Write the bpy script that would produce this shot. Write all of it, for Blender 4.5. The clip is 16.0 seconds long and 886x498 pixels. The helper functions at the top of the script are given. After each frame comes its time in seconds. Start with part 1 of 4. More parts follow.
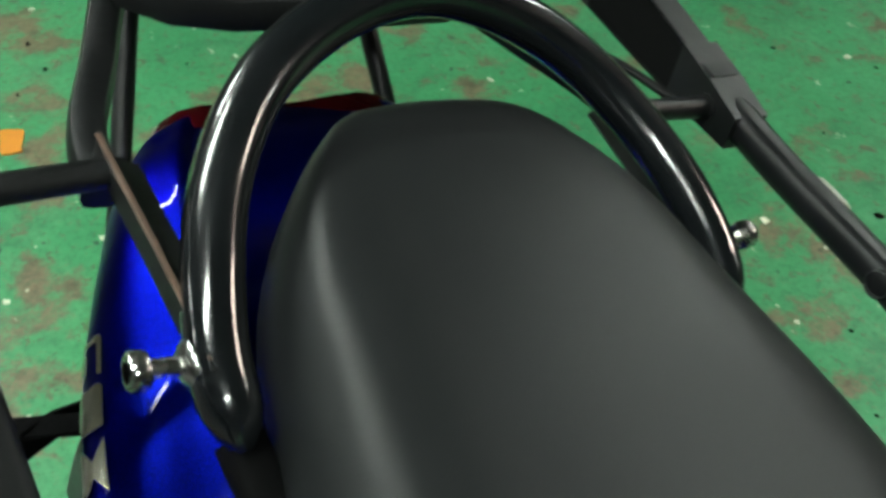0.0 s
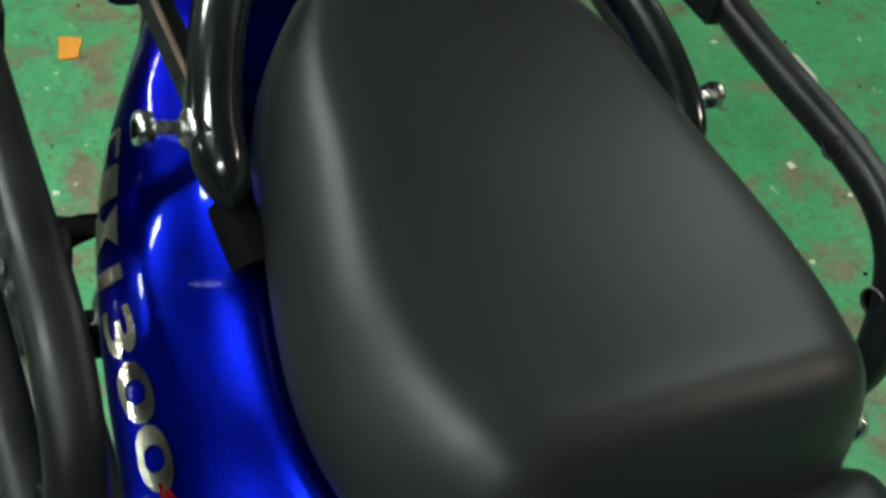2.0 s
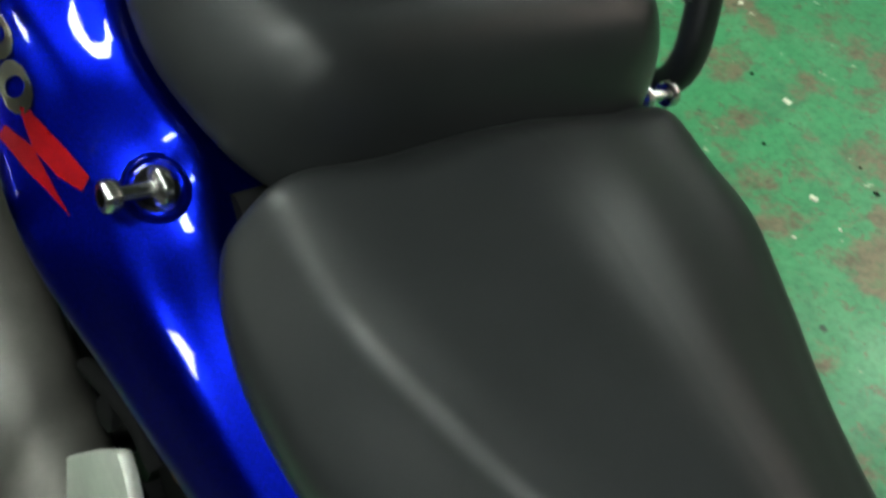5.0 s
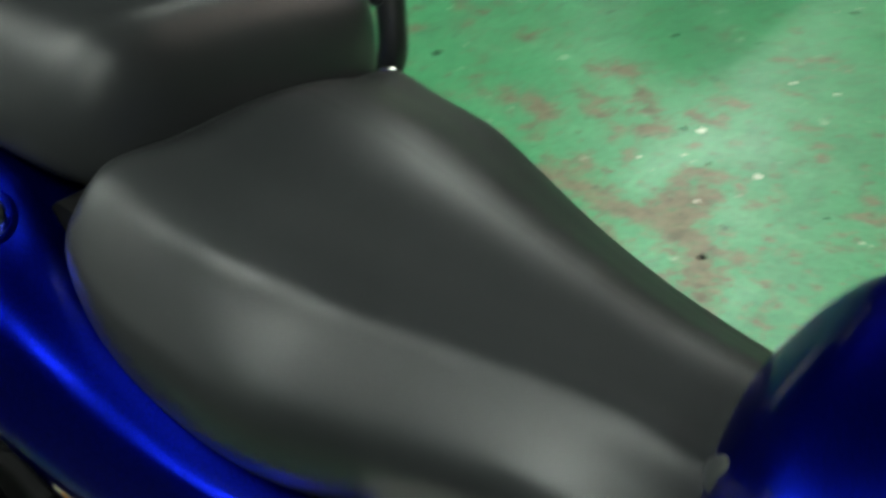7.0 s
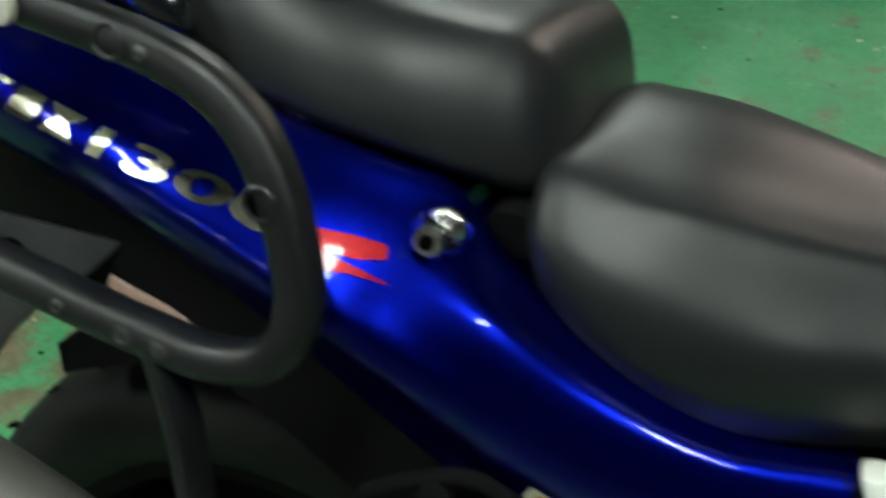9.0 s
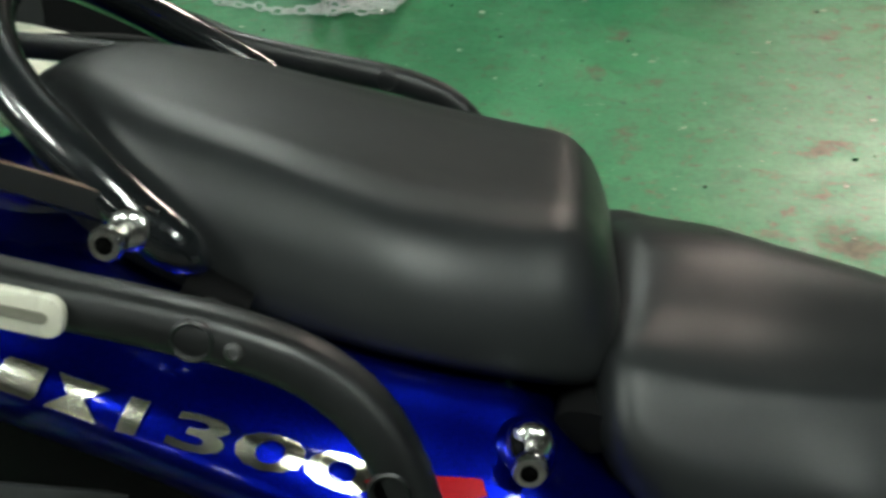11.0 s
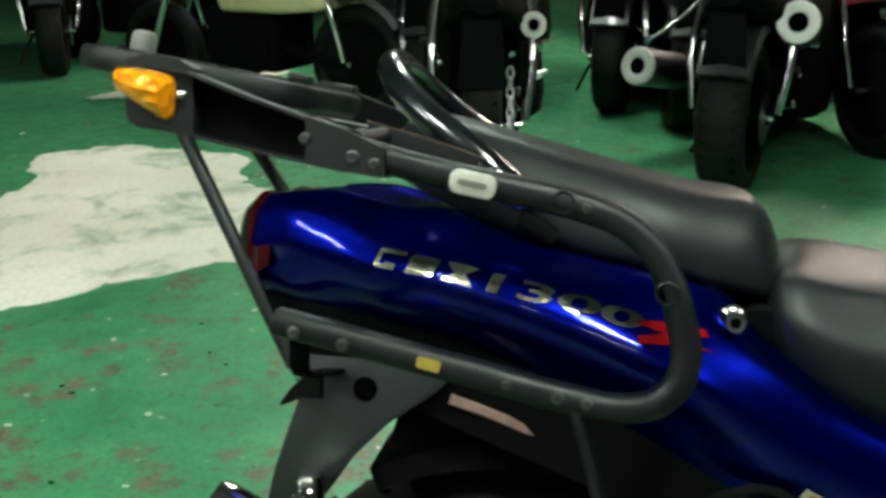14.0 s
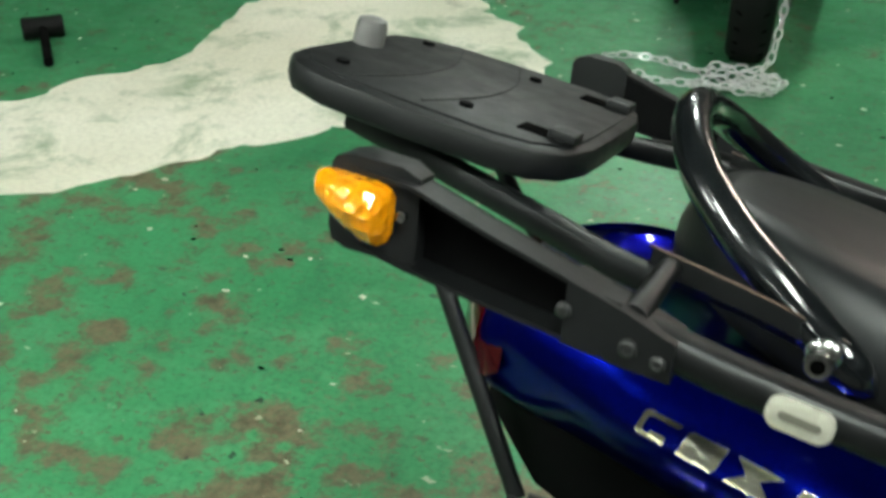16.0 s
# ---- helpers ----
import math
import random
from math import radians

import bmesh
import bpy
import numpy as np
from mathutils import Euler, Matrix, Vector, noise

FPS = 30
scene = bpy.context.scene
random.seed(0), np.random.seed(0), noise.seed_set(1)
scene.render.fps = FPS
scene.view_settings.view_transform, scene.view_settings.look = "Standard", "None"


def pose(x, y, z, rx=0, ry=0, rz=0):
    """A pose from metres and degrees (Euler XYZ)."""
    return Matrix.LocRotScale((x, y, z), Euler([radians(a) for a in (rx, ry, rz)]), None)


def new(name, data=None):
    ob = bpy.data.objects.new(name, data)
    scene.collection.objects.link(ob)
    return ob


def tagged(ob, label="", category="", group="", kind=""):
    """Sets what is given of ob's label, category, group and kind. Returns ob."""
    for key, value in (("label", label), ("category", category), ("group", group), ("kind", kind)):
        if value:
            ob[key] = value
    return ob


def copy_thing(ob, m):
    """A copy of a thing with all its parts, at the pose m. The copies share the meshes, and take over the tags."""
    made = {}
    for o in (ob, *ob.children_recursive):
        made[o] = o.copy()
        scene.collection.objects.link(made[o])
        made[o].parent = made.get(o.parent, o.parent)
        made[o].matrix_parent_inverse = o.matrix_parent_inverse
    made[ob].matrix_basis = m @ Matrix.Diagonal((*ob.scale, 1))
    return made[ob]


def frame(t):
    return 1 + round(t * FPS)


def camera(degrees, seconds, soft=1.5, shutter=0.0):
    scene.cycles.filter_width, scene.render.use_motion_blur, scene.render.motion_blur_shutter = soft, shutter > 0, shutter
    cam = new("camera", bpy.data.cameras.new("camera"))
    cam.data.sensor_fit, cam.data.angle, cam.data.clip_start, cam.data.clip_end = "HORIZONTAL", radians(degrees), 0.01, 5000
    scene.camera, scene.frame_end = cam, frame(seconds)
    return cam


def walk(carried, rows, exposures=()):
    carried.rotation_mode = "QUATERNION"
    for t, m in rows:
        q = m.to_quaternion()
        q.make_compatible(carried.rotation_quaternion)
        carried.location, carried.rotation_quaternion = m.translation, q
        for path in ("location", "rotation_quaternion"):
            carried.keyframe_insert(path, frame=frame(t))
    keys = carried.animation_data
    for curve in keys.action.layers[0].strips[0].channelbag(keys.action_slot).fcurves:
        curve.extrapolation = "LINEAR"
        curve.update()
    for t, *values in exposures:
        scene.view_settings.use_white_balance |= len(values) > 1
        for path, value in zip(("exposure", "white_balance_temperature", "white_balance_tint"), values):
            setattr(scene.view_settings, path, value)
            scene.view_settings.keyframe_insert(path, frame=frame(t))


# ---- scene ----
cam = camera(44.98, 16.0, soft=3.3, shutter=0.5)

# seconds, eye x y z, turn about x y z in degrees
PATH = [
    (0, 0.2743, -0.0576, 1.2993, 48.37, -2.56, 57.35),
    (0.5, 0.2778, -0.0587, 1.2897, 47.79, -3.08, 60.20),
    (1, 0.3128, -0.0619, 1.2934, 46.92, -3.68, 61.13),
    (1.5, 0.3530, -0.0632, 1.2879, 46.96, -4.25, 61.26),
    (2, 0.3932, -0.0769, 1.2832, 46.47, -3.42, 61.83),
    (2.5, 0.4248, -0.0821, 1.2780, 44.03, -4.29, 61.67),
    (3, 0.4660, -0.0885, 1.2710, 42.92, -3.88, 61.10),
    (3.5, 0.4921, -0.0910, 1.2589, 41.49, -4.09, 60.55),
    (3.7, 0.4994, -0.0921, 1.2558, 41.14, -4.38, 60.39),
    (5.8, 0.5952, -0.1019, 1.2366, 40.68, -3.54, 54.41),
    (6, 0.6057, -0.1051, 1.2357, 41.23, -4.04, 52.87),
    (6.5, 0.6172, -0.1257, 1.2284, 42.92, -3.57, 47.08),
    (7, 0.6256, -0.2419, 1.1957, 50.89, -1.91, 34.36),
    (7.5, 0.5373, -0.4143, 1.1656, 57.95, -1.29, 17.69),
    (8, 0.5118, -0.4839, 1.1510, 58.67, 1.26, 16.32),
    (8.5, 0.4479, -0.4834, 1.1444, 56.91, 0.95, 17.63),
    (9, 0.3498, -0.4681, 1.1452, 57.42, 0.51, 21.19),
    (9.2, 0.3073, -0.4522, 1.1599, 57.92, 1.05, 22.05),
    (11.3, 0.1691, -0.4199, 1.2266, 57.98, 0.16, 4.41),
    (11.5, 0.2201, -0.4450, 1.2242, 58.78, -1.27, 5.56),
    (12, 0.3315, -0.5305, 1.2182, 59.66, -1.28, 10.40),
    (12.5, 0.3129, -0.6297, 1.2332, 64.11, -0.61, 14.02),
    (13, 0.2017, -0.7829, 1.2166, 69.05, 0.13, 12.21),
    (13.5, 0.1069, -0.8764, 1.1902, 72.18, 1.36, 9.58),
    (14, 0.0702, -0.8839, 1.1816, 71.79, 0.46, 10.06),
    (14.5, 0.0346, -0.8728, 1.2056, 67.83, -0.28, 13.04),
    (15, 0.0097, -0.8315, 1.2449, 64.08, -2.00, 13.79),
    (15.5, -0.0250, -0.6928, 1.2938, 62.74, -1.39, 20.60),
    (16, -0.0498, -0.5689, 1.3336, 60.17, -0.41, 23.48),
]
walk(cam, [(t, pose(x, y, z, rx, ry, rz)) for t, x, y, z, rx, ry, rz in PATH], exposures=[(0.0, 1.0), (2.5, 0.92), (3.5, 0.92), (6.0, 1.3), (7.0, 1.25), (8.5, 1.15), (9.0, 1.0), (12.0, 0.95), (13.5, 1.0), (14.5, 1.1), (16.0, 1.05)])

# ---- world and light ----
world = bpy.data.worlds.new("night_outside")
scene.world = world
world.use_nodes = True
world.node_tree.nodes["Background"].inputs["Color"].default_value = (0.6, 0.75, 1.0, 1)
world.node_tree.nodes["Background"].inputs["Strength"].default_value = 0.02

LAMP_POWER = 34.0
LAMP_POWER_NORTH = 46.0
LAMP_POWER_NEAR = 63.0
LAMP_POWER_WARM = 42.0
LAMP_Z = 3.3
LAMPS = [(x, -7.7) for x in (-7.2, -5.6)] + [(x, -6.6) for x in (-3.75, -2.3, -0.85)]
# The lamp at (-1.55, 6.7) is an added fill for the rear.
NORTH_LAMPS = [(-0.45, 4.3), (-1.55, 6.7), (3.9, 8.6)]
NEAR_LAMPS = [(x, -1.12) for x in (-4.3, -1.95, 0.4, 2.75)]
WARM_LAMPS = [(x, 6.5) for x in (2.0, 2.3, 2.6)]


# ---- materials ----
class Mat:
    """A node material with short ways to add nodes."""

    def __init__(self, name):
        self.m = bpy.data.materials.new(name)
        self.m.use_nodes = True
        self.t = self.m.node_tree
        self.b = self.t.nodes["Principled BSDF"]
        self.co = self.t.nodes.new("ShaderNodeTexCoord").outputs["Object"]

    def put(self, **kw):
        for k, v in kw.items():
            s = self.b.inputs[k.replace("_", " ")]
            if hasattr(v, "is_linked"):
                self.t.links.new(v, s)
            elif isinstance(v, tuple):
                s.default_value = (*v, 1) if len(v) == 3 else v
            else:
                s.default_value = v
        return self

    def noise(self, scale, detail=4, rough=0.6, offset=0.0, squash=(1, 1, 1), distortion=0.0):
        mp = self.t.nodes.new("ShaderNodeMapping")
        mp.inputs["Location"].default_value = (offset, offset * 0.7, offset * 0.3)
        mp.inputs["Scale"].default_value = squash
        self.t.links.new(self.co, mp.inputs["Vector"])
        n = self.t.nodes.new("ShaderNodeTexNoise")
        n.inputs["Scale"].default_value = scale
        n.inputs["Detail"].default_value = detail
        n.inputs["Roughness"].default_value = rough
        n.inputs["Distortion"].default_value = distortion
        self.t.links.new(mp.outputs["Vector"], n.inputs["Vector"])
        return n.outputs["Fac"]

    def ramp(self, fac, *stops):
        r = self.t.nodes.new("ShaderNodeValToRGB")
        e = r.color_ramp.elements
        while len(e) < len(stops):
            e.new(0.5)
        for el, (p, c) in zip(e, stops):
            el.position = p
            el.color = (c, c, c, 1) if isinstance(c, (int, float)) else (*c, 1)
        self.t.links.new(fac, r.inputs["Fac"])
        return r.outputs["Color"]

    def mix(self, fac, a, b):
        n = self.t.nodes.new("ShaderNodeMix")
        n.data_type = "RGBA"
        for s, v in ((n.inputs[0], fac), (n.inputs[6], a), (n.inputs[7], b)):
            if hasattr(v, "is_linked"):
                self.t.links.new(v, s)
            else:
                s.default_value = v if isinstance(v, (int, float)) else (*v, 1)
        return n.outputs[2]

    def bump(self, height, strength=0.3, distance=0.002):
        n = self.t.nodes.new("ShaderNodeBump")
        n.inputs["Strength"].default_value = strength
        n.inputs["Distance"].default_value = distance
        self.t.links.new(height, n.inputs["Height"])
        self.t.links.new(n.outputs["Normal"], self.b.inputs["Normal"])
        return self


def simple(name, colour, rough, metal=0.0, var=0.25, scale=40.0, bump=0.15, coat=0.0, spec=0.5):
    """A surface with grain and wear at two scales."""
    m = Mat(name)
    c = np.array(colour)
    dark, lite = tuple(c * (1 - var)), tuple(np.minimum(c * (1 + var), 1))
    n1, n2 = m.noise(scale, 5), m.noise(scale * 0.12, 3, offset=3.1)
    col = m.mix(m.ramp(n2, (0.35, 0.0), (0.65, 1.0)), m.ramp(n1, (0.3, dark), (0.7, tuple(c))), m.ramp(n1, (0.3, tuple(c)), (0.7, lite)))
    m.put(Base_Color=col, Metallic=metal, Roughness=m.ramp(n2, (0.3, max(rough - 0.07, 0.02)), (0.7, min(rough + 0.08, 1.0))), Coat_Weight=coat, Specular_IOR_Level=spec)
    m.b.inputs["Coat Roughness"].default_value = 0.04
    if bump:
        m.bump(n1, bump, 0.0008)
    return m.m


def floor_material():
    m = Mat("worn_green_floor_paint")
    big, mid = m.noise(1.1, 4, 0.55), m.noise(9.0, 7, 0.68, 2.0)
    fine, spot = m.noise(55.0, 4, 0.6, 5.0), m.noise(22.0, 5, 0.65, 9.0)
    green = m.mix(m.ramp(big, (0.35, 0.0), (0.68, 1.0)), (0.035, 0.205, 0.084), (0.058, 0.295, 0.124))
    green = m.mix(m.ramp(fine, (0.35, 0.0), (0.75, 0.25)), green, (0.08, 0.37, 0.175))
    scuff = m.noise(3.4, 6, 0.75, 21.0, (1.0, 2.6, 1.0), 0.9)
    green = m.mix(m.ramp(scuff, (0.48, 0.0), (0.74, 0.40)), green, (0.15, 0.38, 0.20))
    grime = m.noise(4.5, 6, 0.7, 44.0, (1.6, 1.0, 1.0), 0.5)
    green = m.mix(m.ramp(grime, (0.52, 0.0), (0.75, 0.6)), green, (0.022, 0.10, 0.05))
    brown = m.ramp(spot, (0.3, (0.085, 0.05, 0.032)), (0.55, (0.195, 0.135, 0.088)), (0.75, (0.10, 0.19, 0.085)))
    add = m.t.nodes.new("ShaderNodeMath")
    add.operation = "ADD"
    m.t.links.new(m.ramp(big, (0.30, 0.0), (0.70, 0.15)), add.inputs[0])
    m.t.links.new(mid, add.inputs[1])
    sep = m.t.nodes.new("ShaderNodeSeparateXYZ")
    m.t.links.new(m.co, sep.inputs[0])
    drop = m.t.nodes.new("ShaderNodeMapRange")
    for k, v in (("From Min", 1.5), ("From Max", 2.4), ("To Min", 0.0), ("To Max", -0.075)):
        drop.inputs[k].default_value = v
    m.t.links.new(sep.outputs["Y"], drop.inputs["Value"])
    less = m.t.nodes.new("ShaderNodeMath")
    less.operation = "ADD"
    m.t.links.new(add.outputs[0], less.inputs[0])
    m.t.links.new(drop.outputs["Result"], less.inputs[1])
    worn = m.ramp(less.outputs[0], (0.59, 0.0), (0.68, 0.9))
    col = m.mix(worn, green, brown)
    chip = m.noise(30.0, 6, 0.72, 52.0, (1.0, 1.3, 1.0), 0.4)
    col = m.mix(m.ramp(chip, (0.56, 0.0), (0.64, 0.8)), col, m.ramp(fine, (0.3, (0.07, 0.05, 0.03)), (0.7, (0.19, 0.14, 0.085))))
    mottle = m.noise(70.0, 4, 0.7, 61.0)
    col = m.mix(m.ramp(mottle, (0.30, 0.45), (0.55, 0.0)), col, (0.012, 0.075, 0.032))
    flake = m.noise(19.0, 3, 0.6, 14.0, (1.0, 1.7, 1.0))
    col = m.mix(m.ramp(flake, (0.69, 0.0), (0.74, 0.85)), col, (0.50, 0.50, 0.38))
    oil = m.noise(26.0, 3, 0.5, 31.0)
    col = m.mix(m.ramp(oil, (0.70, 0.0), (0.75, 0.85)), col, (0.018, 0.022, 0.018))
    m.put(Base_Color=col, Roughness=m.ramp(mid, (0.35, 0.30), (0.75, 0.60)), Specular_IOR_Level=0.45)
    m.bump(m.mix(worn, fine, spot), 0.25, 0.0015)
    return m.m


def marking_material():
    m = Mat("worn_cream_floor_marking")
    mid, fine, big = m.noise(5.0, 6, 0.6), m.noise(60.0, 3), m.noise(1.4, 3, 0.5, 7.0)
    cream = m.mix(m.ramp(big, (0.35, 0.0), (0.65, 1.0)), (0.72, 0.69, 0.56), (0.86, 0.83, 0.71))
    cream = m.mix(m.ramp(fine, (0.4, 0.0), (0.75, 0.35)), cream, (0.36, 0.34, 0.26))
    col = m.mix(m.ramp(mid, (0.60, 0.0), (0.72, 0.6)), cream, (0.22, 0.24, 0.16))
    bare = m.noise(3.2, 7, 0.7, 17.0, (1, 1, 1), 0.4)
    col = m.mix(m.ramp(bare, (0.52, 0.0), (0.66, 0.75)), col, (0.20, 0.30, 0.17))
    m.put(Base_Color=col, Roughness=0.6)
    m.bump(fine, 0.2, 0.001)
    return m.m


def vinyl_material(name, base):
    m = Mat(name)
    grain, cloth, wear = m.noise(900.0, 3, 0.7), m.noise(160.0, 2), m.noise(9.0, 4)
    c = np.array(base)
    col = m.mix(m.ramp(wear, (0.35, 0.0), (0.7, 1.0)), tuple(c * 0.88), tuple(c * 1.15))
    m.put(Base_Color=col, Roughness=m.ramp(wear, (0.3, 0.37), (0.7, 0.42)), Specular_IOR_Level=0.25)
    m.bump(m.mix(0.35, grain, cloth), 0.35, 0.0005)
    return m.m


def metallic_paint(name, base, flake):
    m = Mat(name)
    n, w = m.noise(1800.0, 1), m.noise(6.0, 3)
    col = m.mix(m.ramp(n, (0.45, 0.0), (0.7, 0.5)), base, flake)
    m.put(Base_Color=col, Metallic=0.95, Roughness=m.ramp(w, (0.3, 0.275), (0.7, 0.315)), Coat_Weight=0.24, Coat_Roughness=0.025, Specular_Tint=(0.06, 0.06, 0.3))
    return m.m


def plain_glow(name, colour, strength):
    m = Mat(name)
    m.put(Base_Color=(0.8, 0.8, 0.8), Emission_Color=colour, Emission_Strength=strength)
    return m.m


def lens_material(name, colour, relief=0.0):
    m = Mat(name)
    n = m.noise(120.0, 2)
    m.put(Base_Color=m.mix(n, colour, tuple(min(c * 1.35, 1) for c in colour)), Roughness=0.10, Transmission_Weight=0.18, IOR=1.45, Coat_Weight=0.8)
    if relief:
        v = m.t.nodes.new("ShaderNodeTexVoronoi")
        v.inputs["Scale"].default_value = 130.0
        m.t.links.new(m.co, v.inputs["Vector"])
        m.bump(v.outputs["Distance"], relief, 0.004)
    return m.m


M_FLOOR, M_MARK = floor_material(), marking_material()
M_BLUE = metallic_paint("deep_blue_metallic_paint", (0.0006, 0.0022, 0.10), (0.0022, 0.0130, 0.58))
M_VINYL = vinyl_material("black_seat_vinyl", (0.0105, 0.0115, 0.0122))
M_RAIL = simple("gloss_black_painted_tube", (0.005, 0.006, 0.007), 0.20, 0.0, 0.3, 60, 0.03, 0.7)
M_RACK = simple("satin_black_powder_coat", (0.0042, 0.0046, 0.005), 0.42, 0.0, 0.4, 160, 0.3, 0.0, 0.34)
M_PLASTIC = simple("textured_black_plastic", (0.0055, 0.006, 0.0064), 0.5, 0.0, 0.3, 300, 0.3, 0.0, 0.36)
M_DARK = simple("dull_black_undertray", (0.0032, 0.0032, 0.0034), 0.8, 0.0, 0.3, 80, 0.2, 0.0, 0.05)
M_RUST = simple("rusty_bare_edge", (0.085, 0.05, 0.034), 0.7, 0.0, 0.4, 200, 0.4)
M_RUSTPALE = simple("pale_rusty_strip", (0.24, 0.15, 0.12), 0.6, 0.0, 0.35, 200, 0.3)
M_SILENCER = simple("dull_silencer_steel", (0.08, 0.077, 0.07), 0.55, 0.5, 0.35, 30, 0.2)
M_ZINC = simple("bright_zinc_plate", (0.85, 0.86, 0.85), 0.22, 0.35, 0.15, 150, 0.1)
M_CHROME = simple("chrome_plate", (0.62, 0.62, 0.60), 0.14, 1.0, 0.1, 60, 0.02)
M_ALUDULL = simple("dull_cast_aluminium", (0.34, 0.35, 0.32), 0.45, 0.4, 0.2, 60, 0.2)
M_STEEL = simple("brushed_steel", (0.14, 0.14, 0.14), 0.36, 1.0, 0.2, 120, 0.1)
M_BOBBIN = simple("worn_chrome_bobbin", (0.52, 0.52, 0.50), 0.24, 1.0, 0.35, 300, 0.2)
M_BOLT = simple("dull_zinc_bolt", (0.06, 0.06, 0.06), 0.45, 0.8, 0.3, 150, 0.1)
M_ALU = simple("pale_cast_aluminium", (0.62, 0.63, 0.58), 0.5, 0.25, 0.08, 200, 0.15)
M_GREYPLATE = simple("grey_hanger_plate", (0.022, 0.024, 0.025), 0.45, 0.2, 0.25, 90, 0.2)
M_RUBBER = simple("black_tyre_rubber", (0.0045, 0.0045, 0.0045), 0.65, 0.0, 0.3, 70, 0.4, 0.0, 0.18)
M_AMBER = lens_material("amber_lens", (0.95, 0.30, 0.003), 0.8)
M_RED = lens_material("red_lens", (0.028, 0.0012, 0.0022))
M_REFL = simple("cream_reflector", (0.38, 0.37, 0.31), 0.3, 0.0, 0.1, 200, 0.1, 0.3)
M_SILVERDECAL = simple("silver_decal", (0.55, 0.54, 0.46), 0.17, 1.0, 0.15, 200, 0.0, 0.0)
M_REDDECAL = simple("red_decal", (0.19, 0.002, 0.005), 0.3, 0.3, 0.15, 200, 0.0, 0.3, 0.1)
M_YELLOW = simple("yellow_label", (0.26, 0.19, 0.025), 0.5, 0.0, 0.2, 200, 0.0)
M_STICKER = simple("pale_sticker", (0.62, 0.60, 0.48), 0.4, 0.0, 0.1, 300, 0.0)
M_INSET = simple("grey_reflector_inset", (0.13, 0.125, 0.10), 0.4, 0.0, 0.2, 200, 0.1)
M_STICKBLUE = simple("blue_sticker_ink", (0.012, 0.03, 0.15), 0.4, 0.0, 0.1, 300, 0.0)
M_ORANGE = simple("orange_sticker_ink", (0.62, 0.24, 0.03), 0.4, 0.0, 0.1, 300, 0.0)
M_CREAMPAINT = simple("cream_fairing_paint", (0.62, 0.58, 0.33), 0.25, 0.0, 0.08, 20, 0.0, 0.8)
M_DARKRED = simple("dark_red_fairing_paint", (0.10, 0.006, 0.008), 0.3, 0.0, 0.2, 20, 0.0, 0.8)
# Dark colour for the unseen floor, picked to cut bounced light.
M_DARKFLOOR = simple("low_bounce_dark_floor", (0.05, 0.048, 0.045), 0.75, 0.0, 0.3, 9, 0.3)
M_WALL = simple("grimy_grey_plaster", (0.10, 0.10, 0.09), 0.85, 0.0, 0.25, 6, 0.2)
M_CEIL = simple("dark_steel_deck", (0.05, 0.05, 0.05), 0.7, 0.2, 0.25, 8, 0.2)
M_TUBE = plain_glow("fluorescent_tube", (0.90, 1.0, 0.91), LAMP_POWER)
M_TUBE_NORTH = plain_glow("white_fluorescent_tube", (0.90, 1.0, 0.91), LAMP_POWER_NORTH)
M_TUBE_NEAR = plain_glow("bright_fluorescent_tube", (0.90, 1.0, 0.91), LAMP_POWER_NEAR)
M_TUBE_WARM = plain_glow("warm_fluorescent_tube", (1.0, 0.84, 0.72), LAMP_POWER_WARM)
# Near-black for painted shade in holes, slots, grooves and outlets; also oily crumbs.
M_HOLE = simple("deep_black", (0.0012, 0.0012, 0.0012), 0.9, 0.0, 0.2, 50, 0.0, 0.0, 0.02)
M_GREYFENDER = simple("dark_grey_mudguard", (0.022, 0.022, 0.024), 0.4, 0.0, 0.15, 40, 0.1, 0.2)
M_CLEARGREY = simple("grey_latch_plastic", (0.15, 0.145, 0.14), 0.35, 0.0, 0.15, 60, 0.1)


# ---- mesh helpers ----
def mesh_of(name, bm, material, smooth=True):
    me = bpy.data.meshes.new(name)
    bmesh.ops.recalc_face_normals(bm, faces=bm.faces)
    bm.to_mesh(me)
    bm.free()
    for m in material if isinstance(material, (list, tuple)) else (material,):
        me.materials.append(m)
    if smooth:
        me.polygons.foreach_set("use_smooth", [True] * len(me.polygons))
        me.set_sharp_from_angle(angle=radians(40))
    return me


def part(name, bm, material, parent, label="", smooth=True):
    ob = new(name, mesh_of(name, bm, material, smooth))
    ob.parent = parent
    return tagged(ob, label)


def thing(name, label, category, m=Matrix(), group="", kind=""):
    ob = new(name)
    ob.empty_display_size = 0.05
    ob.matrix_basis = m
    return tagged(ob, label, category, group, kind)


def solid(name, bm, material, label, category, group="", kind="", m=Matrix(), smooth=True):
    ob = new(name, mesh_of(name, bm, material, smooth))
    ob.matrix_basis = m
    return tagged(ob, label, category, group, kind)


def smooth_keys(keys, xs):
    """Smooth curve through (x, v...) keys, sampled at xs (Catmull-Rom on x)."""
    k = np.array(keys, float)
    x = k[:, 0]
    out = []
    for c in range(1, k.shape[1]):
        v = k[:, c]
        d = np.gradient(v, x)
        i = np.clip(np.searchsorted(x, xs) - 1, 0, len(x) - 2)
        h = x[i + 1] - x[i]
        u = np.clip((xs - x[i]) / h, 0, 1)
        out.append((2 * u**3 - 3 * u**2 + 1) * v[i] + (u**3 - 2 * u**2 + u) * h * d[i] + (3 * u**2 - 2 * u**3) * v[i + 1] + (u**3 - u**2) * h * d[i + 1])
    return np.stack(out, 1)


